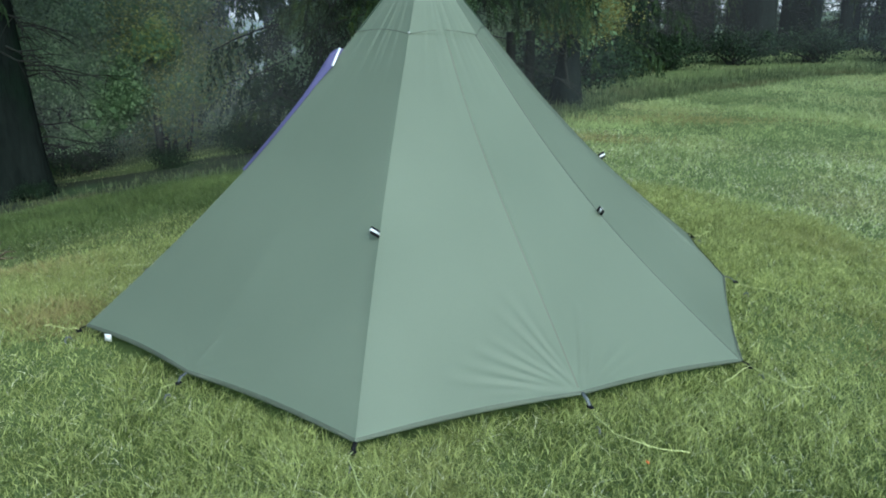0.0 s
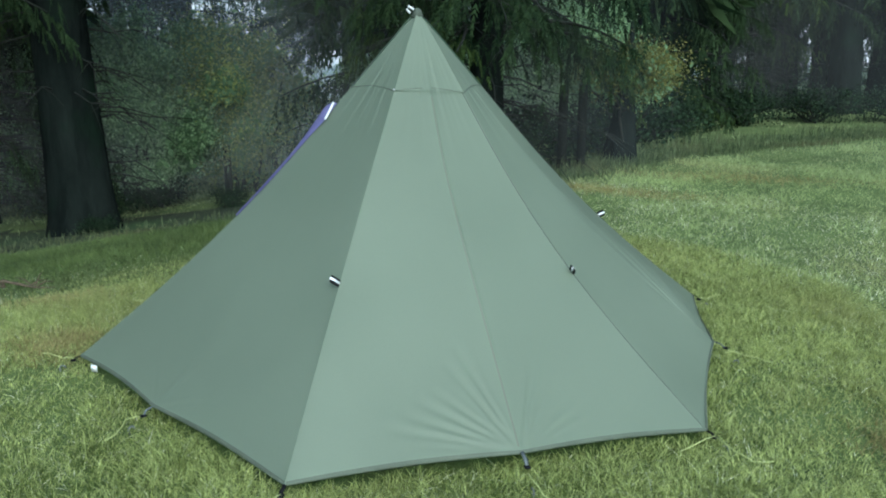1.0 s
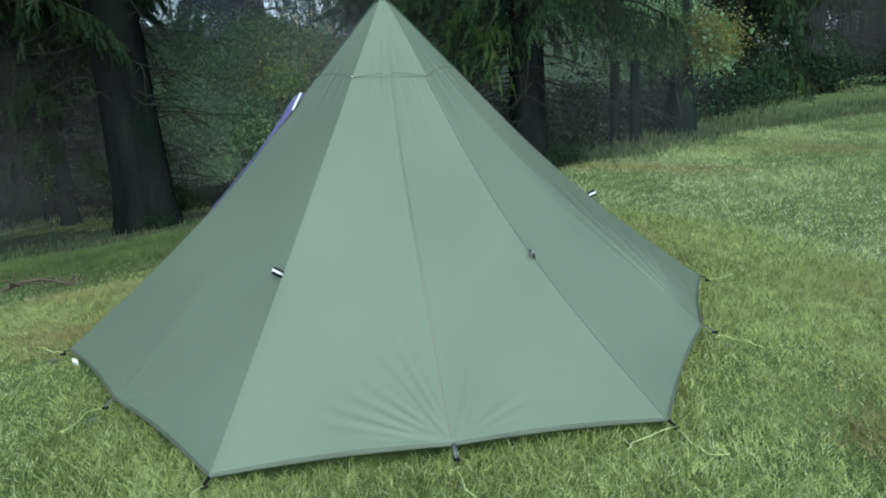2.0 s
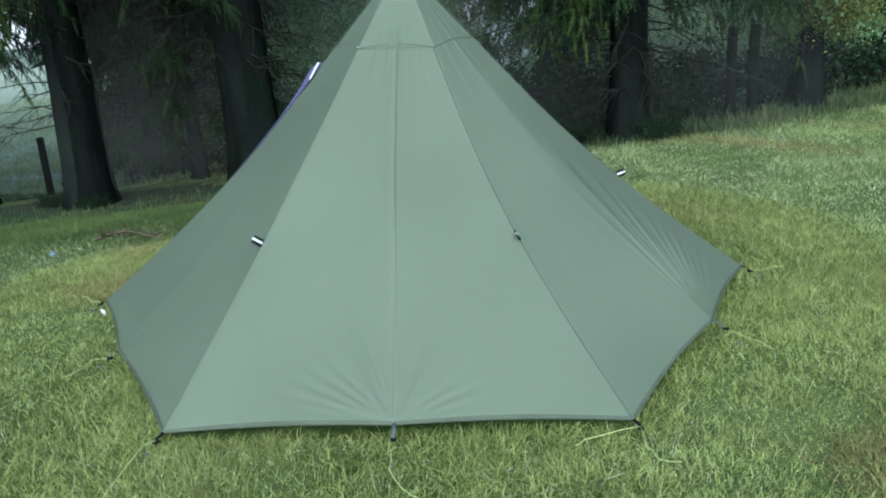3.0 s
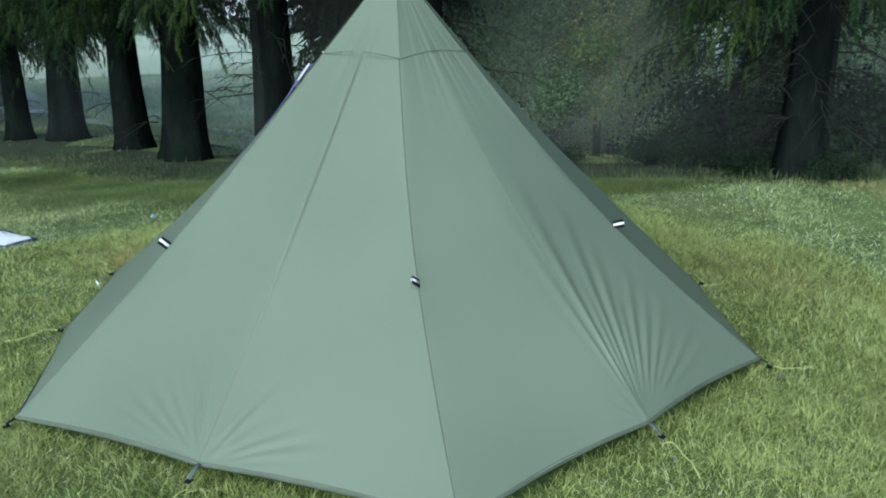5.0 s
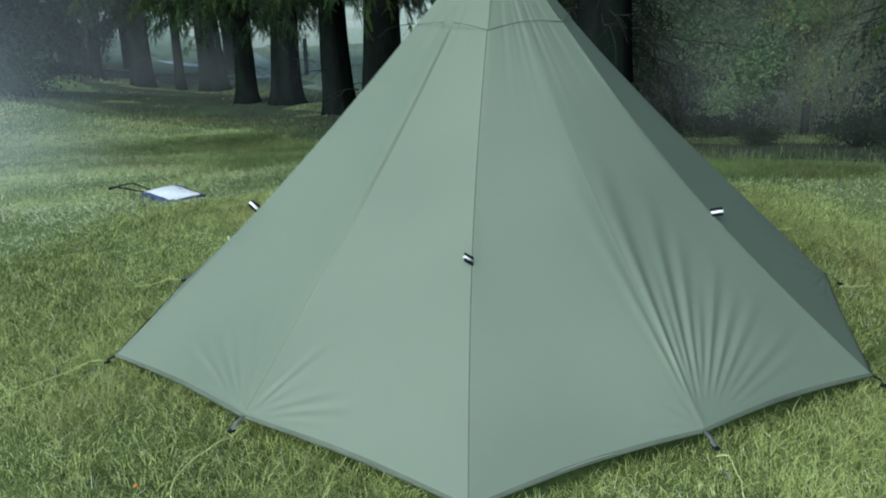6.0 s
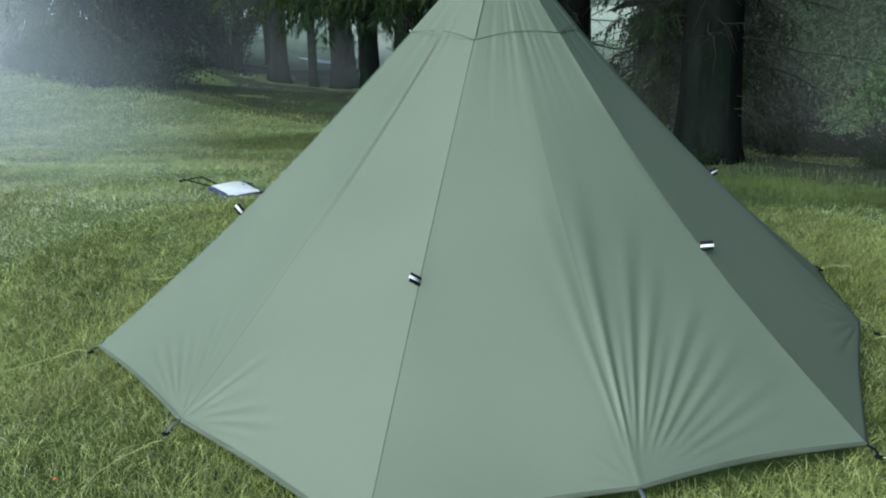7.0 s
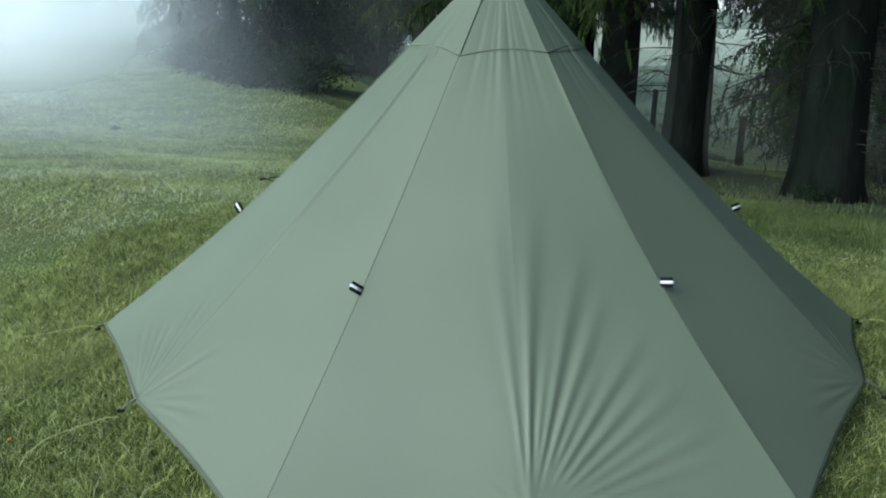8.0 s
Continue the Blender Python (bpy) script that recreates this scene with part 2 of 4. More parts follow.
# pale cropped meadow beyond the belt
mv, mf = [], []
for i in range(41):
    x = -9.5 - 1.6 * i
    y0 = float(np.interp(-x, LITTER_X, LITTER_Y)) + float(np.interp(-x, (9, 13, 21), (5.0, 6.6, 9.6)))
    for j in range(31):
        y = y0 + 70 * (j / 30) ** 1.7 + 0.3 * math.sin(1.3 * i)
        mv.append((x, y, gz(x, y) + 0.025))
for i in range(40):
    for j in range(30):
        mf.append((31 * i + j, 31 * i + j + 1, 31 * i + j + 32, 31 * i + j + 31))
tagged(mesh_ob("meadow", mv, mf, MEADOW), "pale cropped meadow lying low beyond the trees", "meadow", kind="structure")

# pale farm track in the low field beyond the trees
track_pts = [(-30 + 0.8 * i, 4.4 + 0.37 * i + 0.25 * math.sin(i * 0.5)) for i in range(24)]
tv = [(x, y + s, gz(x, y + s) + 0.03) for x, y in track_pts for s in (-0.3, 0, 0.3)]
tf = [(3 * i + j, 3 * i + 3 + j, 3 * i + 4 + j, 3 * i + 1 + j) for i in range(23) for j in range(2)]
tagged(mesh_ob("road", tv, tf, TRACK), "pale gravel farm track through the low misty field", "track", kind="structure")

# needle litter under the tree belt, with the trees' shade put into its colour
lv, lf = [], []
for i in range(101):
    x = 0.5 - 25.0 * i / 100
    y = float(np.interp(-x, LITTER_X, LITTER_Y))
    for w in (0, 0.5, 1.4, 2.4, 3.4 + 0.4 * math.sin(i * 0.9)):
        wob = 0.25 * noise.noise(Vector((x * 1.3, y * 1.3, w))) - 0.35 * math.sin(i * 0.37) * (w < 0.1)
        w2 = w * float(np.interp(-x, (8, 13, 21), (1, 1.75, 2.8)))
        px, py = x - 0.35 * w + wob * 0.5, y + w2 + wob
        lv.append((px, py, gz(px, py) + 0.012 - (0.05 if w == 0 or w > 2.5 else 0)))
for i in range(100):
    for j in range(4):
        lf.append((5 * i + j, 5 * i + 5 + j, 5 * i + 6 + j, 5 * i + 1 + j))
tagged(mesh_ob("shade_dark_litter", lv, lf, LITTER_SHADE), "fallen needles, moss and bare soil, darkened as tree shade", "litter", kind="structure")

# far hillside all round behind the mist, its haze put into colour and glow
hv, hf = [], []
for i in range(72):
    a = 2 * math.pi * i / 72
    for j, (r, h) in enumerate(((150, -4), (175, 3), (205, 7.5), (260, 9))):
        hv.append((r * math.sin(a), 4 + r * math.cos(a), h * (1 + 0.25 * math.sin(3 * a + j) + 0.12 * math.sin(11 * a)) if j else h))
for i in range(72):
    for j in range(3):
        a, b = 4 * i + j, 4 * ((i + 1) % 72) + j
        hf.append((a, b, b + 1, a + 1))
tagged(mesh_ob("backdrop", hv, hf, HILL), "far hillside behind the trees, hazed by pale colour and glow", "hillside", kind="structure")

# ---- the tent ----
PEAK = Vector((-0.081, 4.226, 1.617))
CORNERS = [Vector(c) for c in ((-0.004, 2.481, 0.017), (1.397, 3.441, -0.043), (1.365, 5.071, 0.032), (-0.14, 5.93, 0.02), (-1.53, 5.05, 0.01), (-1.445, 3.263, 0.015))]
MIDS = [Vector(c) for c in ((0.737, 2.88, 0.045), (1.449, 4.251, 0.051), (0.60, 5.62, 0.075), (-0.87, 5.60, 0.02), (-1.55, 4.15, 0.02), (-0.774, 2.856, 0.032))]
BOW = [0.075, 0.130, 0.11, 0.07, 0.06, 0.10]       # how far each ridge hangs inwards
SWAY = [-0.025, -0.035, -0.012, 0.05, 0.0, 0.0]     # and sideways
HEM_CURVE = [(0.012, 0.012), (0.02, 0.02), (0.015, 0.02), (0.02, 0.02), (0.02, 0.02), (0.015, 0.012)]   # inward curve of the hem in each half span
RING = 0.225      # share of the way down at which the cap seam runs

# wrinkles that fan out from each middle peg: angle from straight up (towards the next corner is +), length, depth
FAN_SOUTH = [(-77, 0.40, 5), (-71, 0.50, 8), (-63, 0.45, 7), (-53, 0.42, 8), (-43, 0.40, 6), (-27, 0.44, 9), (-18, 0.50, 5), (24, 0.40, 10), (38, 0.30, 4), (54, 0.36, 7), (65, 0.42, 7), (74, 0.32, 4)]
FAN_EAST = [(-70, 0.18, 4), (-42, 0.16, 5), (-20, 0.14, 3), (-2, 1.2, 3), (5, 1.1, 8), (11, 0.62, 7), (16, 0.95, 9), (23, 0.8, 10), (29, 0.55, 10), (36, 0.72, 12), (44, 0.62, 12), (52, 0.66, 12), (59, 0.55, 10), (66, 0.68, 11), (73, 0.66, 10), (79, 0.5, 7)]
FAN_NORTH_EAST = [(-76, 0.55, 7), (-68, 0.50, 9), (-59, 0.45, 8), (-48, 0.48, 8), (-36, 0.35, 6), (20, 0.3, 5), (40, 0.4, 6)]
FAN_NORTH = [(-50, 0.4, 6), (-20, 0.4, 5), (25, 0.4, 6), (55, 0.4, 6)]
FAN_WEST = [(-50, 0.3, 5), (40, 0.3, 5)]
FAN_SOUTH_WEST = [(-50, 0.2, 3), (15, 0.25, 3), (60, 0.3, 4)]
FANS = (FAN_SOUTH, FAN_EAST, FAN_NORTH_EAST, FAN_NORTH, FAN_WEST, FAN_SOUTH_WEST)

tent = thing("tent", PEAK.x, PEAK.y, 0, "olive-green six-sided pyramid tent pegged taut on the mown grass", "tent")


def local(p):
    return Vector((p.x - PEAK.x, p.y - PEAK.y, p.z))


def seam_point(i, s):
    """On the ridge seam of corner i, s from 0 at the peak to 1 at the hem; the cloth hangs inwards a little."""
    c = CORNERS[i]
    p = PEAK.lerp(c, s)
    inward = Vector((PEAK.x - c.x, PEAK.y - c.y, 0)).normalized()
    f = math.sin(math.pi * s ** 1.3)
    return p + inward * BOW[i] * f + Vector((inward.y, -inward.x, 0)) * SWAY[i] * f


def mid_point(i, s):
    """On the middle line of the panel between corners i and i + 1."""
    a, b, m = CORNERS[i], CORNERS[(i + 1) % 6], MIDS[i]
    flat = (seam_point(i, s) + seam_point((i + 1) % 6, s)) / 2
    straight = PEAK.lerp(m, s)
    w = s ** (1.2, 1.2, 1.0, 1.2, 1.2, 4.0)[i]
    belly = (0, 0, 0.03, 0, 0, 0)[i] * math.sin(math.pi * s)
    return flat.lerp(straight, w) + Vector((m.x - PEAK.x, m.y - PEAK.y, 0)).normalized() * belly


def panel_point(i, s, u):
    """u from 0 at corner i's seam to 1 at the next one's."""
    a, b, m = seam_point(i, s), seam_point((i + 1) % 6, s), mid_point(i, s)
    p = a.lerp(m, 2 * u) if u < 0.5 else m.lerp(b, 2 * u - 1)
    # the hem curves inwards between the pegs
    scallop = math.sin(math.pi * ((2 * u) % 1.0)) * s ** 7
    p += Vector((PEAK.x - p.x, PEAK.y - p.y, 0)).normalized() * HEM_CURVE[i][0 if u < 0.5 else 1] * scallop + Vector((0, 0, 0.012 * scallop))
    # folding at the middle line is soft in the upper part
    soft = (a + b) / 2 - m
    p += soft * 0.06 * max(0, 1 - abs(2 * u - 1) * 4) ** 2
    return p


def folds(i, p, normal, up, side, s, u):
    """How far the cloth stands off at p: fans of wrinkles from the peg, and small puckers below the cap."""
    d = p - MIDS[i]
    x, y = d.dot(side), d.dot(up)
    r, th = math.hypot(x, y), math.degrees(math.atan2(x, y))
    h = 0.0
    for a, length, depth in FANS[i]:
        if r < length:
            v = r / length
            w = max(1.5 + 1.0 * v + 0.25 / max(0.15, length), 0.55 / max(r, 0.02))
            e = min(1, max(0, r - 0.005) / 0.13) * (1 - v) ** 0.8
            q = (th - a) / w
            h += depth * 0.00088 * e * (r / 0.30) ** 0.4 * (0.9 * math.exp(-(q - 1.5) ** 2 / 1.6) - 1.15 * math.exp(-q * q / 0.8) + 0.4 * math.exp(-(q + 1.6) ** 2 / 1.6))
    k = s - RING
    if k > -RING:
        e = math.exp(-abs(k) / 0.10) * min(1, s / 0.05)
        ph = 17 * i
        h += e * 0.0013 * (math.sin(u * 52 + ph) * 0.6 + math.sin(u * 31 + 2 * ph) + 0.5 * math.sin(u * 83 + ph)) * math.sin(math.pi * u)
    if i == 0:      # the felled seam down the middle stands up as a soft lip with its edge to the east
        xc = (u - 0.5) * 1.7 * s
        run = max(0, min(1, (s - 0.16) / 0.1, (0.86 - s) / 0.3))
        h += 0.0065 * run * (math.exp(-(xc / 0.045) ** 2) if xc < 0 else max(0, 1 - xc / 0.011))
    # slight quilting of the taut cloth
    h += 0.004 * noise.noise(Vector((p.x * 2.2, p.y * 2.2, p.z * 2.2 + i)))
    h *= min(1, u / 0.03, (1 - u) / 0.03)
    return h


def panel_axes(i):
    a, b = CORNERS[i], CORNERS[(i + 1) % 6]
    side = (b - a).normalized()
    mid = (a + b) / 2
    up = (PEAK - mid)
    up = (up - side * up.dot(side)).normalized()
    normal = side.cross(up).normalized()
    return side, up, (-normal if normal.dot(mid - PEAK) < 0 else normal)


def cloth_point(i, s, u, off=0.0):
    """A point of the wrinkled cloth itself, off metres above it."""
    side, up, normal = panel_axes(i)
    p = panel_point(i, s, u)
    return p + normal * (folds(i, p, normal, up, side, s, u) + off)


def panel_mesh(name, i, s0, s1, rows, cols, u0=0.0, u1=1.0, mat=None, label="", inset=0.0):
    verts, faces = [], []
    for r in range(rows + 1):
        s = s0 + (s1 - s0) * (r / rows) ** 0.75
        for c in range(cols + 1):
            v = 2 * c / cols - 1
            u = u0 + (u1 - u0) * (0.5 + 0.5 * v * (0.45 + 0.55 * abs(v)))      # finer towards the middle line
            verts.append(local(cloth_point(i, s, u, -inset)))
    w = cols + 1
    for r in range(rows):
        for c in range(cols):
            faces.append((r * w + c, (r + 1) * w + c, (r + 1) * w + c + 1, r * w + c + 1))
    return mesh_ob(name, verts, faces, mat or FABRIC, tent, label)


for i in range(6):
    fine = i in (0, 1, 2, 5)
    panel_mesh("panel", i, RING, 1.0, 136 if fine else 50, 170 if fine else 40)
    panel_mesh("cap_panel", i, 0.012, RING + 0.006, 26, 60, inset=-0.0035)


def strip(name, pts, width_dirs, widths, mat, lift, label="", low=0.002, high=0.0035):
    """A ribbon of tape lying on the cloth along pts."""
    bm = bmesh.new()
    rows = []
    for p, w, n, ww in zip(pts, width_dirs, lift, widths):
        rows.append([bm.verts.new(local(p + w * ww + n * low)), bm.verts.new(local(p + n * high)), bm.verts.new(local(p - w * ww + n * low))])
    for a, b in zip(rows, rows[1:]):
        for j in range(2):
            bm.faces.new((a[j], b[j], b[j + 1], a[j + 1]))
    return part(name, bm, mat, tent, label)


for i in range(6):
    # ridge seam
    c = CORNERS[i]
    out = Vector((c.x - PEAK.x, c.y - PEAK.y, 0)).normalized()
    tang = Vector((-out.y, out.x, 0))
    n = (out + Vector((0, 0, 0.9))).normalized()
    ss = [0.02 + 0.98 * j / 60 for j in range(61)]
    pts = [seam_point(i, s) for s in ss]
    if i == 1:      # this one's stitched lip is folded towards the front panel
        n = Vector((0.48, -0.70, 0.80)).normalized()
        tang = Vector((0.82, 0.57, 0))
        pts = [panel_point(0, s, 1 - 0.0048 / (1.7 * s)) for s in ss]
    strip("ridge_seam", pts, [tang] * 61, [0.0022 if i == 1 else 0.0016] * 61, (FABRIC, SEAM, HEM, FABRIC, FABRIC, FABRIC)[i], [n] * 61, "", *((0.0004, 0.0010) if i == 1 else (0.002, 0.0035)))
    # hem tape, turned under at the bottom edge
    bm = bmesh.new()
    rows = []
    a, b = CORNERS[i], CORNERS[(i + 1) % 6]
    side = (b - a).normalized()
    nrm = Vector((side.y, -side.x, 0))
    if nrm.dot((a + b) / 2 - PEAK) < 0:
        nrm = -nrm
    for j in range(49):
        u = j / 48
        p0, p1 = panel_point(i, 1.0, u), panel_point(i, 0.9955, u)
        sag = Vector((0, 0, -0.006 * math.sin(math.pi * ((2 * u) % 1.0))))
        rows.append([bm.verts.new(local(q)) for q in (p1 + nrm * 0.004, p0 + nrm * 0.006 + sag, p0 + Vector((0, 0, -0.008)) + sag, p0 - nrm * 0.012 + sag)])
    for r0, r1 in zip(rows, rows[1:]):
        for j in range(3):
            bm.faces.new((r0[j], r1[j], r1[j + 1], r0[j + 1]))
    part("hem", bm, HEM, tent, "darker folded hem tape")
    # cap seam
    bm = bmesh.new()
    pts = []
    for j in range(21):
        u = j / 20
        p = panel_point(i, RING + 0.006 - 0.010 * math.sin(math.pi * u), u)
        pts.append(local(p + (nrm + Vector((0, 0, 0.9))).normalized() * 0.004))
    tube(bm, pts, 0.0015, 5)
    part("cap_seam", bm, HEM, tent, "dark stitched seam round the cap")

# felled seam down the middle of the front panel
ss = [RING + 0.02 + (0.97 - RING) * j / 40 for j in range(41)]
nf = panel_axes(0)[2]
strip("panel_seam", [cloth_point(0, s, 0.496) for s in ss], [panel_axes(0)[0]] * 41, [0.004] * 41, FELL, [nf] * 41, "double-stitched seam in the same cloth", 0.0008, 0.0016)

# white bar tack where the cap seam meets the front ridge
bm = bmesh.new()
box(bm, Matrix.Translation(local(seam_point(0, RING + 0.004) + Vector((0, -0.006, 0.005)))) @ pose(0, 0, 0, -45, 0, 0), 0.009, 0.010, 0.003, 0.001)
part("bar_tack", bm, WHITE, tent, "small white bar tack")

# hub at the peak with its hanging loop
bm = bmesh.new()
tube(bm, [local(PEAK + Vector((0, 0, z))) for z in (-0.035, -0.01, 0.006, 0.012)], [0.034, 0.024, 0.018, 0.006], 12)
part("peak_cap", bm, SEAM, tent, "dark reinforced peak")
bm = bmesh.new()
tube(bm, [local(PEAK + Vector(p)) for p in ((-0.012, -0.02, 0.004), (-0.035, -0.03, 0.02), (-0.045, -0.03, 0.005), (-0.03, -0.025, -0.012))], 0.006, 6)
part("hanging_loop", bm, WHITE, tent, "pale loop at the peak")

# folded guy tabs half way down the ridges
for i in range(4):
    c = CORNERS[i]
    out = Vector((c.x - PEAK.x, c.y - PEAK.y, 0)).normalized()
    tang = Vector((-out.y, out.x, 0))
    p = seam_point(i, 0.675)
    n = (out + Vector((0, 0, 0.85))).normalized()
    bm = bmesh.new()
    down = (seam_point(i, 0.69) - seam_point(i, 0.66)).normalized()
    if i < 2:       # folded towards the west
        arm = n * 0.75 - tang * 0.66 + Vector((0, 0, 0.1))
        arm = (arm - down * arm.dot(down)).normalized()
    else:           # standing straight out
        arm = (out + tang * 0.35 + Vector((0, 0, 0.25))).normalized()
        down = (down - arm * down.dot(arm)).normalized()
    m = Matrix.Translation(local(p + arm * 0.024)) @ Matrix((down, arm, down.cross(arm))).transposed().to_4x4()
    box(bm, m, 0.034, 0.046, 0.006, 0.002)
    tab = part("guy_tab", bm, BLACK, tent, "black webbing tab with a white reflective stripe")
    for s in (1, -1):
        bm = bmesh.new()
        box(bm, m @ Matrix.Translation((0, 0.002, s * 0.0031)), 0.0105, 0.0465, 0.0012)
        part("stripe", bm, WHITE, tab, "white reflective stripe")

# peg straps, buckles, pegs and cords; the cords at the front lie as follows, by peg
CORDS = {0: [((-0.004, 2.387), (0.064, 2.258), (0.134, 2.146), (0.188, 2.062))],
         1: [((1.495, 3.299), (1.561, 3.243), (1.633, 3.252)), ((1.351, 3.306), (1.293, 3.238), (1.288, 3.174))],
         6: [((0.785, 2.791), (0.843, 2.703), (0.939, 2.635), (1.026, 2.615), (1.084, 2.621))],
         7: [((1.53, 4.28), (1.59, 4.258), (1.651, 4.23), (1.72, 4.18))],
         11: [((-0.83, 2.754), (-0.80, 2.66), (-0.796, 2.585))]}
random.seed(11)
for j, (p, corner) in enumerate([(c, True) for c in CORNERS] + [(m, False) for m in MIDS]):
    out = Vector((p.x - PEAK.x, p.y - PEAK.y, 0)).normalized()
    tang = Vector((-out.y, out.x, 0))
    reach = 0.035 + 0.7 * max(0, p.z - 0.02)
    q = p + out * reach
    q.z = max(gz(q.x, q.y) + 0.05, min(p.z - 0.03, 0.02))
    bm = bmesh.new()
    tube(bm, [local(p - out * 0.01), local(p + out * 0.03 - Vector((0, 0, 0.01))), local(q)], 0.008, 6, 0.25)
    part("peg_strap", bm, BLACK if corner else STRAP, tent, "black webbing strap" if corner else "grey webbing strap")
    bm = bmesh.new()
    box(bm, Matrix.Translation(local(q)) @ Matrix((tang, out, Vector((0, 0, 1)))).transposed().to_4x4(), 0.022, 0.026, 0.008, 0.003)
    part("buckle", bm, BLACK, tent, "black plastic buckle")
    # the cord wanders off over the grass
    if j in CORDS:
        ways = [[(q.x, q.y)] + list(way) for way in CORDS[j]]
    else:
        here, turn, way = q.copy(), out.copy(), []
        for k2 in range(8):
            way.append((here.x, here.y))
            turn = (turn + tang * random.uniform(-0.5, 0.5)).normalized()
            here = here + turn * 0.026
        ways = [way]
    for way in ways:
        bm = bmesh.new()
        pts = []
        for k2, (x, y) in enumerate(way):
            pts.append(local(Vector((x, y, gz(x, y) + (0.055 if k2 == 0 else 0.062 + 0.004 * math.sin(2.3 * k2))))))
            if k2 + 1 < len(way):
                x, y = (x + way[k2 + 1][0]) / 2, (y + way[k2 + 1][1]) / 2
                pts.append(local(Vector((x + 0.006 * math.sin(7 * k2), y + 0.006 * math.cos(5 * k2), gz(x, y) + 0.062))))
        tube(bm, pts, 0.0019, 5)
        part("guy_cord", bm, CORD, tent, "thin lime-yellow cord lying in the grass")

# orange cord runners in the grass at two cord ends
for x, y in ((0.94, 2.52), (0.165, 2.03)):
    bm = bmesh.new()
    box(bm, Matrix.Translation(local(Vector((x, y, gz(x, y) + 0.066)))) @ pose(0, 0, 0, 10, 5, 35), 0.007, 0.014, 0.004, 0.001)
    part("cord_runner", bm, ORANGE, tent, "small orange plastic cord runner")

peg_first = None
for j, p in enumerate(CORNERS + MIDS):
    out = Vector((p.x - PEAK.x, p.y - PEAK.y, 0)).normalized()
    q = p + out * (0.09 + max(0, p.z - 0.02))
    z = gz(q.x, q.y) - 0.018
    rz = math.degrees(math.atan2(out.y, out.x))
    if peg_first is None:
        peg_first = thing("tent_peg", q.x, q.y, z, "hooked alloy tent peg pushed into the turf", "tent peg", "pegs round the tent", rz)
        bm = bmesh.new()
        tube(bm, [(-0.03, 0, -0.12), (0, 0, 0.0), (0.008, 0, 0.035), (0.0, 0, 0.048), (-0.014, 0, 0.046), (-0.02, 0, 0.034)], 0.0035, 6)
        part("shaft", bm, ALLOY, peg_first)
    else:
        copy_thing(peg_first, pose(q.x, q.y, z, 0, 0, rz))

# the open door flap with its pale lining, standing off beside the ridge
bm = bmesh.new()
c = CORNERS[5]
out = Vector((c.x - PEAK.x, c.y - PEAK.y, 0)).normalized()
tang = Vector((-out.y, out.x, 0))
away = -tang if (-tang).y > 0 else tang
rows = []
lift5 = (out + Vector((0, 0, 0.5))).normalized()
for j in range(31):
    v = j / 30
    base = seam_point(5, 0.278 + 0.33 * v)
    bulge = (0.022 * math.exp(-(v / 0.25) ** 2) + 0.010 * (1 - v)) * min(1, 0.25 + v / 0.06) + 0.002
    tuck = 0.03 * min(1, v / 0.13) * max(0.2, 1 - max(0, v - 0.13) * 5)
    row = []
    for q in range(7):
        f = q / 6
        row.append(bm.verts.new(local(base - away * tuck + away * (0.03 + tuck) * f + lift5 * (0.003 + bulge * math.sin(math.pi * 0.62 * f)))))
    rows.append(row)
for r0, r1 in zip(rows, rows[1:]):
    for q in range(6):
        bm.faces.new((r0[q], r1[q], r1[q + 1], r0[q + 1]))
flap = part("door_flap", bm, LINING, tent, "turned-back door flap showing its lavender lining")
bm = bmesh.new()
tube(bm, [local(seam_point(5, 0.280 + 0.0062 * j) + lift5 * (0.021 - 0.0022 * j) - away * (0.002 + 0.0042 * j)) for j in range(8)], 0.008, 6, 0.5)
part("door_strip", bm, WHITE, flap, "white reflective door strip")

# care label hanging from the hem
p = CORNERS[5].lerp(MIDS[5], 0.32)
bm = bmesh.new()
out = Vector((p.x - PEAK.x, p.y - PEAK.y, 0)).normalized()
box(bm, Matrix.Translation(local(p + out * 0.03 + Vector((0, 0, 0.012)))) @ pose(0, 0, 0, 15, 8, 8), 0.028, 0.003, 0.038)
part("care_label", bm, WHITE, tent, "white fabric care label")


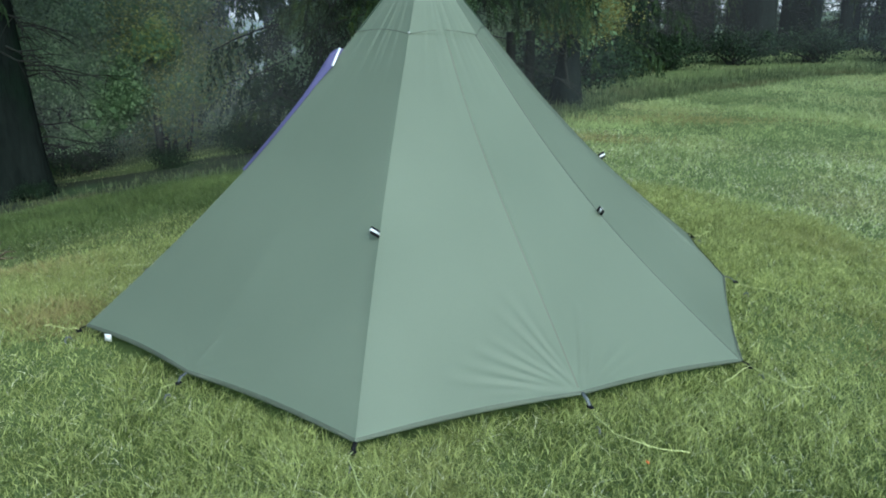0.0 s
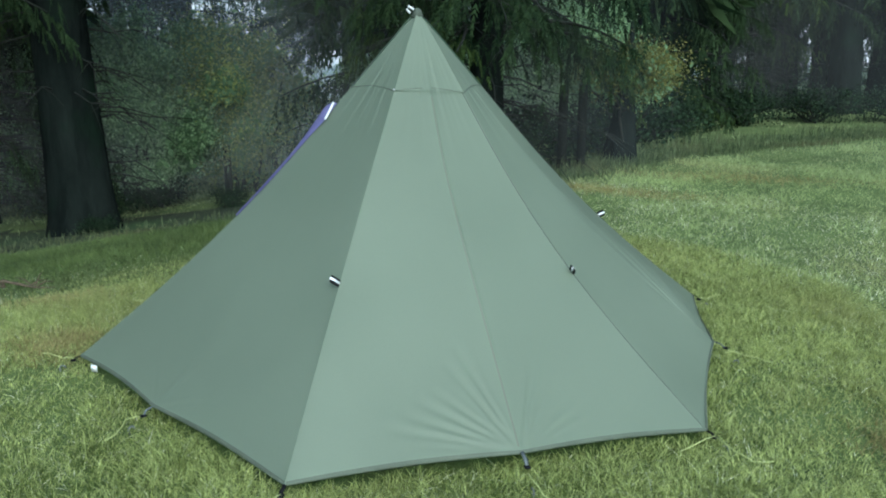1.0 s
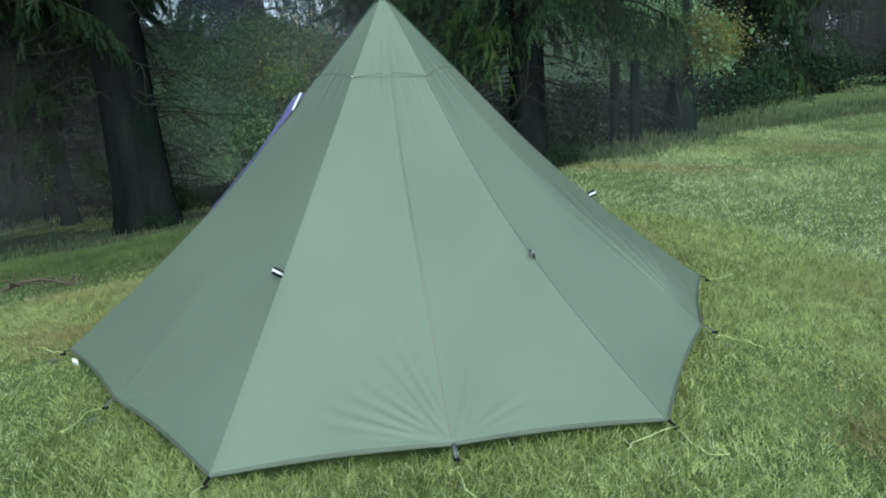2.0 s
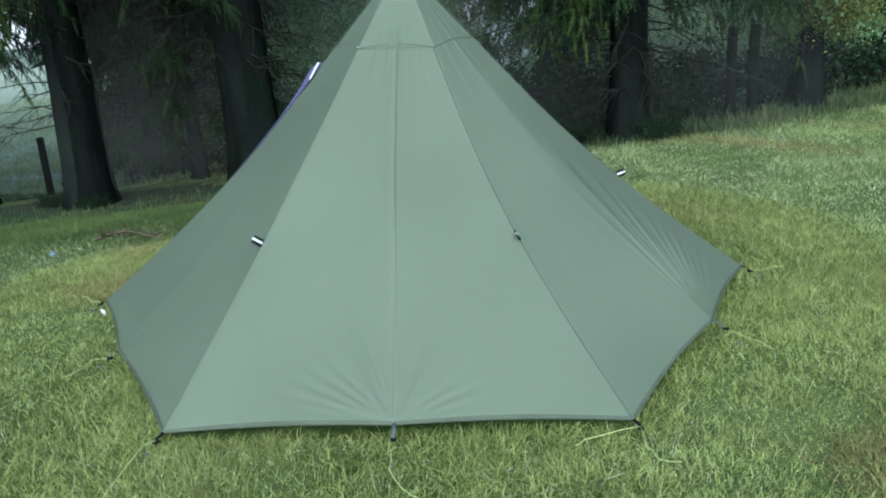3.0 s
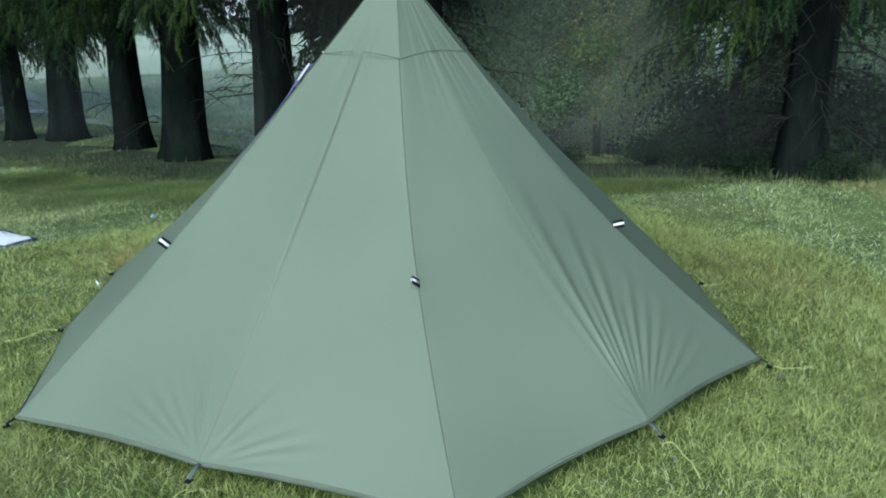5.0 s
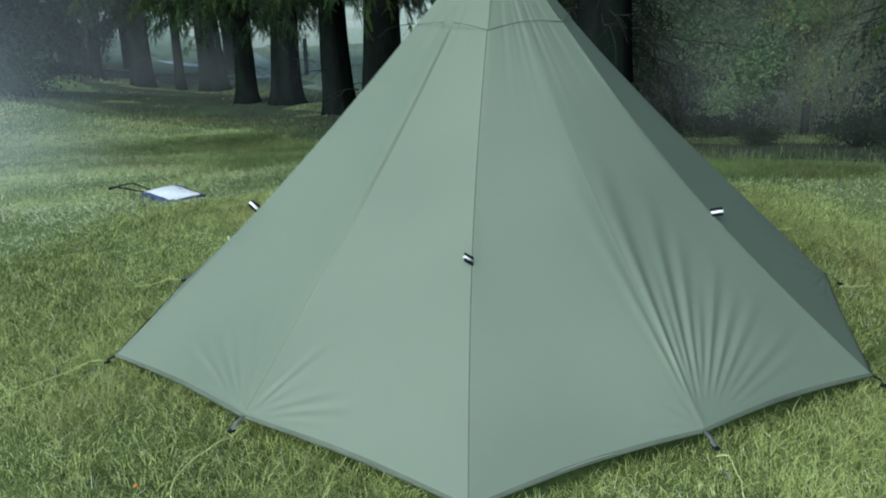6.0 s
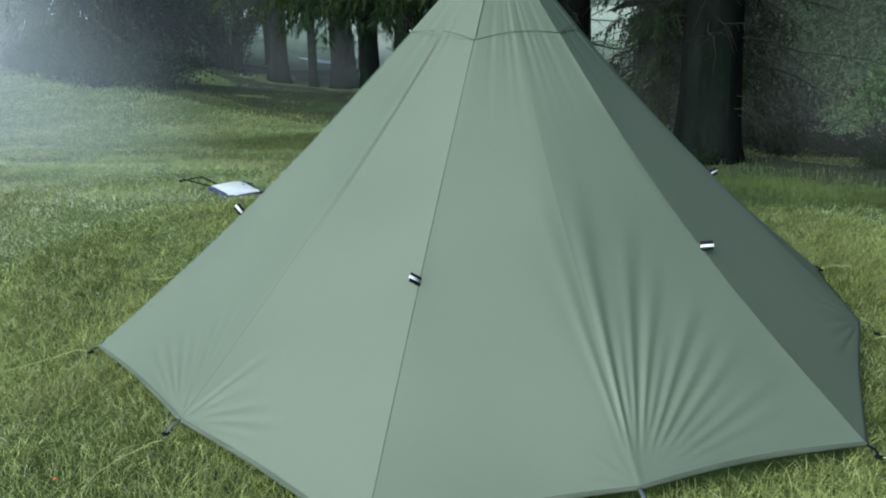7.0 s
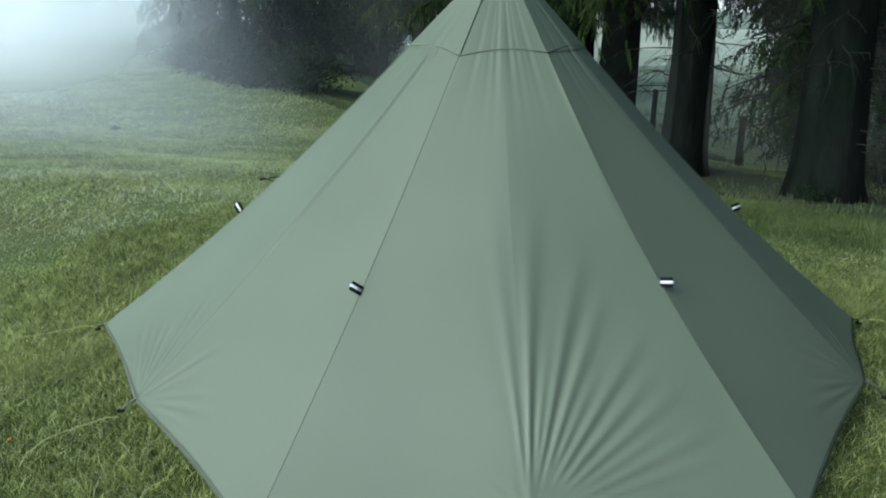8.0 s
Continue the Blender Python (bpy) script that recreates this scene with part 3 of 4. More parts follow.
# ---- trees ----
def trunk_mesh(radius, height, lean, seed):
    """Fluted, flared and slightly crooked bole."""
    rnd = random.Random(seed)
    bm = bmesh.new()
    sides, levels = 22, 34
    ph = [rnd.uniform(0, 6.3) for _ in range(4)]
    rings = []
    for j in range(levels + 1):
        v = (j / levels) ** 1.7
        z = -0.3 + (height + 0.3) * v
        taper = max(0.06, 1 - 0.9 * max(0, z) / height)
        flare = 1 + 0.24 * math.exp(-max(0, z + 0.05) / 0.25) + 0.06 * math.exp(-max(0, z) / 1.2)
        cx, cy = lean[0] * z + 0.04 * math.sin(z * 0.8 + ph[0]), lean[1] * z + 0.04 * math.sin(z * 0.7 + ph[1])
        ring = []
        for q in range(sides):
            a = 2 * math.pi * q / sides
            rough = 1 + 0.055 * math.sin(5 * a + ph[2] + z * 0.5) * flare + 0.05 * noise.noise(Vector((math.cos(a) * 2.5, math.sin(a) * 2.5, z * 1.3 + seed)))
            rough += 0.12 * max(0, math.sin(4 * a + ph[3])) * math.exp(-max(0, z) / 0.22)
            rr = radius * taper * flare * rough
            ring.append(bm.verts.new((cx + rr * math.cos(a), cy + rr * math.sin(a), z)))
        rings.append(ring)
    for r0, r1 in zip(rings, rings[1:]):
        for q in range(sides):
            bm.faces.new((r0[q], r0[(q + 1) % sides], r1[(q + 1) % sides], r1[q]))
    bm.faces.new(rings[-1])
    return bm


def spray(out, rng, p, d, length, size, droop, n, teeth=7):
    """n hanging fronds along a twig from p in direction d; each is an axis with a comb of needle tips on both sides."""
    t = rng.random(n)
    base = p + d * (t * length)[:, None]
    base[:, 2] -= droop * t * t * length
    axis = d * 0.5 + rng.normal(0, 0.45, (n, 3))
    axis[:, 2] -= rng.uniform(0.5, 1.6, n)
    axis /= np.linalg.norm(axis, axis=1)[:, None]
    side = np.cross(axis, rng.normal(size=(n, 3)))
    side /= np.linalg.norm(side, axis=1)[:, None]
    ln = rng.uniform(0.6, 1.25, n) * size
    for k in range(teeth):
        f0, f1 = k / teeth, (k + 0.9) / teeth
        bend = np.array([0, 0, -0.25])
        a0 = base + axis * (ln * f0)[:, None] + bend * (ln * f0 * f0)[:, None]
        a1 = base + axis * (ln * f1)[:, None] + bend * (ln * f1 * f1)[:, None]
        w = ln * 0.24 * (1 - 0.65 * f0)
        for sg in (-1, 1):
            tip = a1 + axis * (ln * 0.10)[:, None] + side * (sg * w * rng.uniform(0.6, 1.2, n))[:, None]
            tip[:, 2] -= 0.25 * w
            out.append(np.stack([a0, a1, tip], 1))


def conifer(name, radius, height, seed, fresh, low=1.7, limbs=46, tufts=330, label="", dead=16, reach=2.6, teeth=7):
    """A field conifer: bole, dead lower twigs, drooping limbs and hanging needle sprays."""
    rnd, rng = random.Random(seed), np.random.default_rng(seed)
    ob = thing(name, 0, 0, 0, label, "tree", "belt of conifers")
    lean = (rnd.uniform(-0.015, 0.015), rnd.uniform(-0.015, 0.015))
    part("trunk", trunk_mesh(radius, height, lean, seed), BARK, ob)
    green, light = [], []
    for j in range(limbs):
        v = (j / limbs) ** 1.9
        z = low + (height - low - 0.5) * v
        a = j * 2.4 + rnd.uniform(-0.4, 0.4)
        ln = reach * (1 - 0.82 * v) * rnd.uniform(0.7, 1.15)
        d = np.array([math.cos(a), math.sin(a), 0.10])
        p = np.array([lean[0] * z, lean[1] * z, z])
        pts = []
        for q in range(6):
            f = q / 5
            pts.append(p + d * ln * f + np.array([0.12 * math.sin(3 * f + a), 0.12 * math.cos(2 * f + a), -0.55 * ln * 0.55 * f * f + 0.1 * f]))
        bm = bmesh.new()
        tube(bm, pts, [0.022 * (1 - 0.8 * q / 5) * (1.2 - v) + 0.003 for q in range(6)], 5)
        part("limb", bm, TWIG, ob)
        twigs = 18 if v < 0.3 else 7
        new_growth = rnd.random() < fresh
        for q in range(twigs):
            f = 0.2 + 0.8 * q / (twigs - 1)
            k2 = min(4, int(f * 5))
            base = np.array(pts[k2]) + (np.array(pts[k2 + 1]) - np.array(pts[k2])) * (f * 5 - k2)
            side = a + rnd.choice((-1, 1)) * rnd.uniform(0.2, 1.3)
            dd = np.array([math.cos(side), math.sin(side), rnd.uniform(-1.1, -0.15)])
            dd /= np.linalg.norm(dd)
            L = rnd.uniform(0.28, 0.62) * (1.1 - 0.5 * v)
            dest = light if new_growth and q > twigs * 0.45 else green
            spray(dest, rng, base, dd, L, 0.115 + 0.9 * v, 0.5, max(2, int(tufts * max(0.3, 1.0 - 2.0 * v))), teeth)
    # closed upper crown, added out of view to keep light off the ground below
    n = 1000
    z = low + 2.4 + (height - low - 2.6) * rng.random(n) ** 1.3
    r = reach * (1 - 0.85 * (z - low) / (height - low)) * np.sqrt(rng.random(n))
    a = rng.uniform(0, 2 * np.pi, n)
    base = np.stack([r * np.cos(a) + lean[0] * z, r * np.sin(a) + lean[1] * z, z - 0.25 * r], 1)
    d = np.stack([np.cos(a), np.sin(a), rng.uniform(-1.2, 0.1, n)], 1) + rng.normal(0, 0.3, (n, 3))
    w = np.cross(d, rng.normal(size=(n, 3)))
    w *= (rng.uniform(0.10, 0.20, n) / np.linalg.norm(w, axis=1))[:, None]
    d *= rng.uniform(0.35, 0.7, n)[:, None]
    green.append(np.stack([base - w, base + w, base + d], 1))
    bm = bmesh.new()
    for j in range(dead):
        z = rnd.uniform(0.5, low + 0.8)
        a = rnd.uniform(0, 6.28)
        ln = rnd.uniform(0.4, 1.6)
        pts = [(math.cos(a) * (radius * 0.8 + ln * f), math.sin(a) * (radius * 0.8 + ln * f) + 0.1 * math.sin(4 * f + j), z + rnd.uniform(-0.05, 0.05) - 0.25 * ln * f * f) for f in (0, 0.25, 0.5, 0.75, 1)]
        tube(bm, pts, [0.010, 0.008, 0.006, 0.004, 0.002], 4)
        for q in range(5):
            f = rnd.choice((1, 2, 3))
            b0 = Vector(pts[f])
            d1 = Vector((math.cos(a + rnd.uniform(-1.2, 1.2)), math.sin(a + rnd.uniform(-1.2, 1.2)), rnd.uniform(-0.8, 0.1)))
            tube(bm, [b0, b0 + d1 * 0.16, b0 + d1 * 0.33 + Vector((0, 0, -0.05))], [0.005, 0.004, 0.002], 3)
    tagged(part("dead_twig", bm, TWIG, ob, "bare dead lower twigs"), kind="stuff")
    tagged(soup("crown", np.concatenate(green), NEEDLE, ob), kind="stuff")
    if light:
        soup("fresh_sprays", np.concatenate(light), FRESH, ob, "bright green new sprays")
    return ob


def bush(name, spread, height, seed, leaf, count, size, label, category="bush", stems=14, clumps=46, low=0.15, inner=0, thick=1.0):
    """Many-stemmed shrub: forking stems and clumped small leaves with gaps."""
    rnd, rng = random.Random(seed), np.random.default_rng(seed)
    ob = thing(name, 0, 0, 0, label, category)
    ends = []
    for j in range(stems):
        bm = bmesh.new()
        a = rnd.uniform(0, 6.28)
        r = spread * rnd.uniform(0.25, 1.0)
        h = height * rnd.uniform(0.5, 1.0) * (1 - 0.35 * (r / spread) ** 2)
        b0 = Vector((rnd.uniform(-0.25, 0.25) * spread * 0.5, rnd.uniform(-0.25, 0.25) * spread * 0.5, -0.1))
        e = Vector((math.cos(a) * r, math.sin(a) * r, h))
        pts = [b0.lerp(e, f) + Vector((0.12 * math.sin(5 * f + j), 0.12 * math.cos(4 * f + j), 0.25 * height * math.sin(math.pi * f) * 0.5)) for f in (0, 0.2, 0.4, 0.6, 0.8, 1)]
        tube(bm, pts, [r2 * thick for r2 in (0.035, 0.028, 0.022, 0.016, 0.010, 0.004)], 5)
        for q in range(6):
            k2 = rnd.choice((2, 3, 4))
            b1 = pts[k2]
            d1 = Vector((rnd.uniform(-1, 1), rnd.uniform(-1, 1), rnd.uniform(-0.35, 0.8))).normalized() * rnd.uniform(0.3, 0.75) * min(1, spread)
            tube(bm, [b1, b1 + d1 * 0.5 + Vector((0, 0, 0.03)), b1 + d1], [0.010, 0.007, 0.003], 4)
            ends.append(b1 + d1)
            ends.append(b1 + d1 * 0.6)
        ends.append(pts[-1])
        ends.append(pts[-2])
        ends.extend(pts[1:4])
        part("stem", bm, TWIG, ob)
    ends = [e for e in ends if e.z > low * height]
    cs = np.array([tuple(rnd.choice(ends)) for _ in range(clumps)])
    kept = rng.uniform(0.16, 0.42, clumps)
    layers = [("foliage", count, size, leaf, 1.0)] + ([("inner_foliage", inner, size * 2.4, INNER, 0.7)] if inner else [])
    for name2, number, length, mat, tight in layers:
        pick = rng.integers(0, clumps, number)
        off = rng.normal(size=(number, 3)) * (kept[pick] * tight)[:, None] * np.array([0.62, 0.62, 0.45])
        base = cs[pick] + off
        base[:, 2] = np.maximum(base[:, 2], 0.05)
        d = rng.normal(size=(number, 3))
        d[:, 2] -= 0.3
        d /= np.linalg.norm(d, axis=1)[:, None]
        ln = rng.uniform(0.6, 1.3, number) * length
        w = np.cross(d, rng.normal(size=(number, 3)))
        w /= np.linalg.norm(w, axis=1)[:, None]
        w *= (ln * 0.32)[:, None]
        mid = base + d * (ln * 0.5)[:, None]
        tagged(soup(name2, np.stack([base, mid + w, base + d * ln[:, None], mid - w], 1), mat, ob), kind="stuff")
    return ob


def put(ob, x, y, rz=0.0, s=1.0, first=False, z=None):
    m = Matrix.Translation((x, y, (gz(x, y) if z is None else z))) @ pose(0, 0, 0, 0, 0, rz) @ Matrix.Diagonal((s, s, s, 1))
    if first:
        ob.matrix_world = m
        return ob
    c = copy_thing(ob, m)
    c.matrix_basis = m
    return c


BIG = "tall dark conifer with thick flared trunk and dead lower twigs"
SIDE = "tall conifer with drooping bright green sprays in the misty tree row"
big = conifer("conifer", 0.31, 13.0, 3, 0.02, 3.1, 56, 18, BIG, dead=40, reach=2.9, teeth=5)
row = conifer("conifer", 0.29, 11.0, 8, 0.20, 2.5, 58, 18, SIDE, dead=6, reach=2.6, teeth=5)
slim = conifer("conifer", 0.12, 10.0, 15, 0.35, 2.6, 34, 9, "slim young conifer with a thin trunk in the misty tree row", dead=4, reach=1.5, teeth=5)
skirt = conifer("conifer", 0.20, 10.5, 21, 0.26, 1.7, 50, 13, "dense conifer with low twiggy branches and hanging green sprays", dead=60, reach=1.6, teeth=5)
twiggy = conifer("conifer", 0.115, 9.5, 33, 0.04, 1.0, 60, 6, "slender dark conifer with many bare lower twigs", dead=80, reach=1.7, teeth=4)
dense = conifer("conifer", 0.22, 10.0, 27, 0.10, 0.6, 56, 9, "dark conifer branched to the ground behind the field edge", dead=0, reach=2.0, teeth=3)
# the row along the fence, from the near end westwards
put(big, -5.54, 8.29, 20, 1.12, True)
put(big, -8.0, 7.4, 140, 1.01)
put(row, -10.26, 6.85, 0, 1.18, True)
put(row, -12.36, 6.67, 200, 1.0)
put(row, -15.57, 6.28, 290, 1.15)
put(row, -16.6, 5.5, 40, 0.85)
put(row, -21.2, 5.26, 120, 1.25)
put(slim, -21.63, 4.38, 0, 1.1, True)
put(row, -21.75, 3.43, 260, 1.05)
put(slim, -22.6, 2.2, 90, 1.2)
put(row, -23.6, 1.5, 80, 1.1)
put(dense, -24.5, 0.2, 10, 1.15, True)
put(dense, -23.0, -1.2, 170, 1.15)
put(dense, -23.4, -2.6, 60, 1.1)
put(dense, -25.5, -4.0, 310, 1.2)
put(row, -27.0, -5.4, 100, 1.2)
put(row, -25.5, 6.4, 75, 1.05)
put(row, -26.2, 3.3, 185, 1.0)
put(twiggy, -8.0, 9.42, 30, 1.0, True)
put(twiggy, -9.6, 10.4, 160, 0.9)
put(skirt, -0.83, 9.15, 0, 1.0, True)
# behind them, round to the north
put(dense, -3.3, 12.6, 130, 0.95)
put(skirt, 3.0, 22.2, 50, 1.1)
put(skirt, 6.0, 22.9, 140, 1.1)
put(skirt, 0.9, 21.6, 230, 1.1)
put(skirt, 7.7, 23.7, 300, 1.1)
put(dense, 0.9, 16.4, 250, 0.9)
put(big, -12.6, 14.4, 70, 0.9)
put(dense, -11.4, 13.4, 70, 0.8)
put(row, -9.5, 17.0, 120, 1.1)
put(row, -6.2, 18.8, 20, 1.1)
put(row, -2.6, 18.4, 250, 1.1)
put(dense, -11.8, 12.0, 200, 0.9)
put(dense, -13.6, 12.8, 200, 1.05)
put(row, 2.15, 20.5, 250, 1.15)
put(row, 4.0, 24.0, 20, 1.1)
put(row, 6.6, 24.4, 75, 1.1)
put(row, 10.8, 24.0, 155, 1.1)
put(row, 0.4, 23.0, 155, 1.1)
put(slim, 3.5, 23.5, 10, 1.5)
put(slim, 4.65, 23.0, 77, 1.5)
put(row, 4.9, 21.0, 33, 1.2)
put(slim, 6.4, 22.0, 200, 1.2)
put(slim, 7.3, 22.6, 120, 1.2)
put(row, 8.6, 22.5, 190, 1.1)
put(dense, 11.0, 22.0, 290, 1.2)
put(dense, 9.4, 26.5, 40, 1.1)
put(row, 0.6, 18.0, 110, 1.0)
put(row, 14.0, 21.0, 45, 1.0)
put(dense, 2.6, 27.5, 15, 1.1)
put(dense, 5.6, 28.0, 95, 1.1)
put(dense, 13.0, 26.0, 205, 1.1)

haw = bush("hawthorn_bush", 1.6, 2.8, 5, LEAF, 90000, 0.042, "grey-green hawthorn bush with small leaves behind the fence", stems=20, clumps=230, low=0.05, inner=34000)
put(haw, -6.9, 11.5, 0, 1.05, True)
put(haw, -9.0, 12.2, 120, 0.9)
put(haw, -8.6, 10.9, 220, 0.75)
put(haw, -0.4, 13.6, 60, 0.9)
put(haw, -2.6, 13.2, 165, 0.9)
gold = bush("golden_bush", 0.46, 1.75, 9, GOLD, 17000, 0.032, "slender bush with golden young leaves beside the fence", stems=7, clumps=13, low=0.66, inner=1800, thick=0.6)
part("trunk", trunk_mesh(0.20, 1.8, (0.03, 0.0), 14), BARK, gold, "thick dark ivy-grown trunk")
put(gold, 0.52, 11.24, 0, 1.0, True)
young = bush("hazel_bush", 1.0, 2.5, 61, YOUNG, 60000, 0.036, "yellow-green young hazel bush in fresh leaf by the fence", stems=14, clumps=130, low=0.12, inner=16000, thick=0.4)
put(young, -5.6, 12.2, 100, 1.15, True)
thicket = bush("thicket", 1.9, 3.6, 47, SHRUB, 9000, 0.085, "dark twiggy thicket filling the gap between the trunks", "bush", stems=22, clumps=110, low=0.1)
put(thicket, -10.6, 12.4, 0, 1.0, True)
put(thicket, -13.2, 14.9, 130, 1.2)
put(thicket, -23.2, 2.0, 40, 0.9)
put(thicket, -22.8, 0.4, 210, 0.9)
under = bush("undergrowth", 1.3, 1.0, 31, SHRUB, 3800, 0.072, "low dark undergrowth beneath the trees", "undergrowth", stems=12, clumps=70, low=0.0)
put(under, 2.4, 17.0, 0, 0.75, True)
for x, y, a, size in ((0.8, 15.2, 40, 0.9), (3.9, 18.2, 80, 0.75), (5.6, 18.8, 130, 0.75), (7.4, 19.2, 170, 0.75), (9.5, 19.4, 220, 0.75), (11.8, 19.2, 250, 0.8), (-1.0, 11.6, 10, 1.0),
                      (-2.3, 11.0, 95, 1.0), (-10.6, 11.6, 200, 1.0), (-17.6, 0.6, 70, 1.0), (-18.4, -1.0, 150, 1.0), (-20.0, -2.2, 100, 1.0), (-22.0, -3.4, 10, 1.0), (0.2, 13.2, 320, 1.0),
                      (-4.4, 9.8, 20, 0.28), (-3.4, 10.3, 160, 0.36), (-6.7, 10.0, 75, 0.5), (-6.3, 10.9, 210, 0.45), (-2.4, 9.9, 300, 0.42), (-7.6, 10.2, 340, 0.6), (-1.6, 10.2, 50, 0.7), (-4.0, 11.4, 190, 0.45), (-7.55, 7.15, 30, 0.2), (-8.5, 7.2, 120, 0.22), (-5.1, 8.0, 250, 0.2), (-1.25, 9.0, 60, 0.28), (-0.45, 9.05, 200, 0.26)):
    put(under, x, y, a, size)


# ---- fence posts ----
def fence_post(radius, height, seed):
    rnd = random.Random(seed)
    ob = thing("fence_post", 0, 0, 0, "weathered wooden fence post, darkened as in shade, standing in rough grass", "fence post", "fence along the trees")
    bm = bmesh.new()
    tube(bm, [(0, 0, -0.3), (0.004, 0, height * 0.3), (-0.004, 0.003, height * 0.7), (0, 0, height - 0.015), (0, 0, height)], [radius * 1.04, radius, radius * 0.98, radius * 0.97, radius * 0.86], 12)
    part("post", bm, POST, ob)
    return ob


fp = fence_post(0.06, 1.1, 1)
put(fp, -0.14, 10.57, 0, 1.0, True, z=-0.16)
put(fp, 0.10, 10.57, 50, 1.0, z=-0.14)
put(fp, -5.49, 11.61, 90, 1.0, z=-1.27)
put(fp, -6.61, 15.37, 222, 1.1, z=-1.9)
put(fp, -11.4, 9.5, 40, 1.05, z=-1.95)
put(fp, -11.21, 8.72, 10, 1.05, z=-1.66)
put(fp, -14.6, 8.7, 160, 1.0)
put(fp, -19.0, 8.6, 290, 1.0)
put(fp, -23.61, 8.52, 190, 1.1)

# ---- things lying on the grass ----
bx, by = -3.03, 2.93
bag = thing("stuff_sack", bx, by, gz(bx, by), "navy stuff sack with a white panel lying flat on the grass", "bag", rz=24)
bm = bmesh.new()
gridn = 14
vs = [[None] * (gridn + 1) for _ in range(gridn + 1)]
for i in range(gridn + 1):
    for j in range(gridn + 1):
        u, v = i / gridn, j / gridn
        h = 0.022 * (math.sin(math.pi * u) * math.sin(math.pi * v)) ** 0.5 + 0.012 * noise.noise(Vector((u * 5, v * 5, 2)))
        vs[i][j] = bm.verts.new(((u - 0.5) * 0.46 + 0.02 * math.sin(5 * v), (v - 0.5) * 0.30 + 0.015 * math.sin(6 * u), 0.03 + h))
for i in range(gridn):
    for j in range(gridn):
        bm.faces.new((vs[i][j], vs[i + 1][j], vs[i + 1][j + 1], vs[i][j + 1]))
r = bmesh.ops.extrude_face_region(bm, geom=bm.faces[:])
for g in r["geom"]:
    if isinstance(g, bmesh.types.BMVert):
        g.co.z = min(g.co.z - 0.045, 0.006)
bmesh.ops.recalc_face_normals(bm, faces=bm.faces[:])
part("sack", bm, NAVY, bag)
bm = bmesh.new()
ws = [[bm.verts.new(((u - 0.5) * 0.405, (v - 0.5) * 0.235 - 0.01, 0.036 + 0.023 * (math.sin(math.pi * (0.06 + 0.88 * u)) * math.sin(math.pi * (0.08 + 0.84 * v))) ** 0.5 + 0.012 * noise.noise(Vector((u * 5, v * 5, 2))))) for v in (0, 0.2, 0.4, 0.6, 0.8, 1)] for u in (0, 0.15, 0.3, 0.45, 0.6, 0.75, 0.9, 1)]
for i in range(7):
    for j in range(5):
        bm.faces.new((ws[i][j], ws[i + 1][j], ws[i + 1][j + 1], ws[i][j + 1]))
part("panel", bm, WHITE, bag, "white panel")
for s in (-1, 1):
    bm = bmesh.new()
    tube(bm, [(-0.22, -0.10 + 0.03 * s, 0.035), (-0.30, -0.165 + 0.055 * s, 0.065), (-0.36, -0.215 + 0.07 * s, 0.085), (-0.42, -0.25 + 0.05 * s, 0.07), (-0.46, -0.285, 0.045)], 0.010, 6, 0.45)
    part("strap", bm, BLACK, bag, "black carrying strap")

sx, sy = -3.3, 4.67
DRY = material("dry_branch", (0.03, 0.022, 0.015), (0.10, 0.076, 0.05), 10, 60, 0.9, 0.3)
stick = thing("fallen_branch", sx, sy, gz(sx, sy), "dry brown fallen branch with twigs on the grass", "branch", rz=25)
bm = bmesh.new()
tube(bm, [(-0.25, 0, 0.02), (-0.1, 0.03, 0.07), (0.05, 0.02, 0.09), (0.25, -0.02, 0.05), (0.42, 0.01, 0.03)], [0.016, 0.014, 0.012, 0.008, 0.004], 6)
random.seed(4)
for q in range(14):
    b0 = Vector((random.uniform(-0.2, 0.3), 0, 0.05))
    e = b0 + Vector((random.uniform(-0.15, 0.15), random.uniform(-0.18, 0.18), random.uniform(0.0, 0.09)))
    tb = bmesh.new()
    tube(tb, [b0, b0.lerp(e, 0.5) + Vector((0, 0, 0.02)), e], [0.007, 0.005, 0.002], 4)
    part("twig", tb, DRY, stick)
part("branch", bm, DRY, stick)

px, py = -3.3, 4.07
scrap = thing("paper_scrap", px, py, gz(px, py), "small crumpled pale blue paper scrap lying in the grass", "litter")
bm = bmesh.new()
bmesh.ops.create_icosphere(bm, subdivisions=3, radius=0.024)
for v in bm.verts:
    v.co *= 1 + 0.5 * noise.noise(v.co * 45)
    v.co.z = v.co.z * 0.8 + 0.045
part("paper", bm, material("pale_paper", (0.09, 0.12, 0.13), (0.17, 0.21, 0.23), 20, 100, 0.7, 0.2), scrap)

dx, dy = -11.1, -1.8
clod = thing("earth_clod", dx, dy, gz(dx, dy), "dark clod of bare earth lying on the field", "clod")
bm = bmesh.new()
bmesh.ops.create_icosphere(bm, subdivisions=3, radius=0.09)
for v in bm.verts:
    v.co *= 1 + 0.35 * noise.noise(v.co * 9)
    v.co.z = max(-0.02, v.co.z * 0.4 + 0.03)
    v.co.x *= 1.3
part("clod", bm, TWIG, clod)

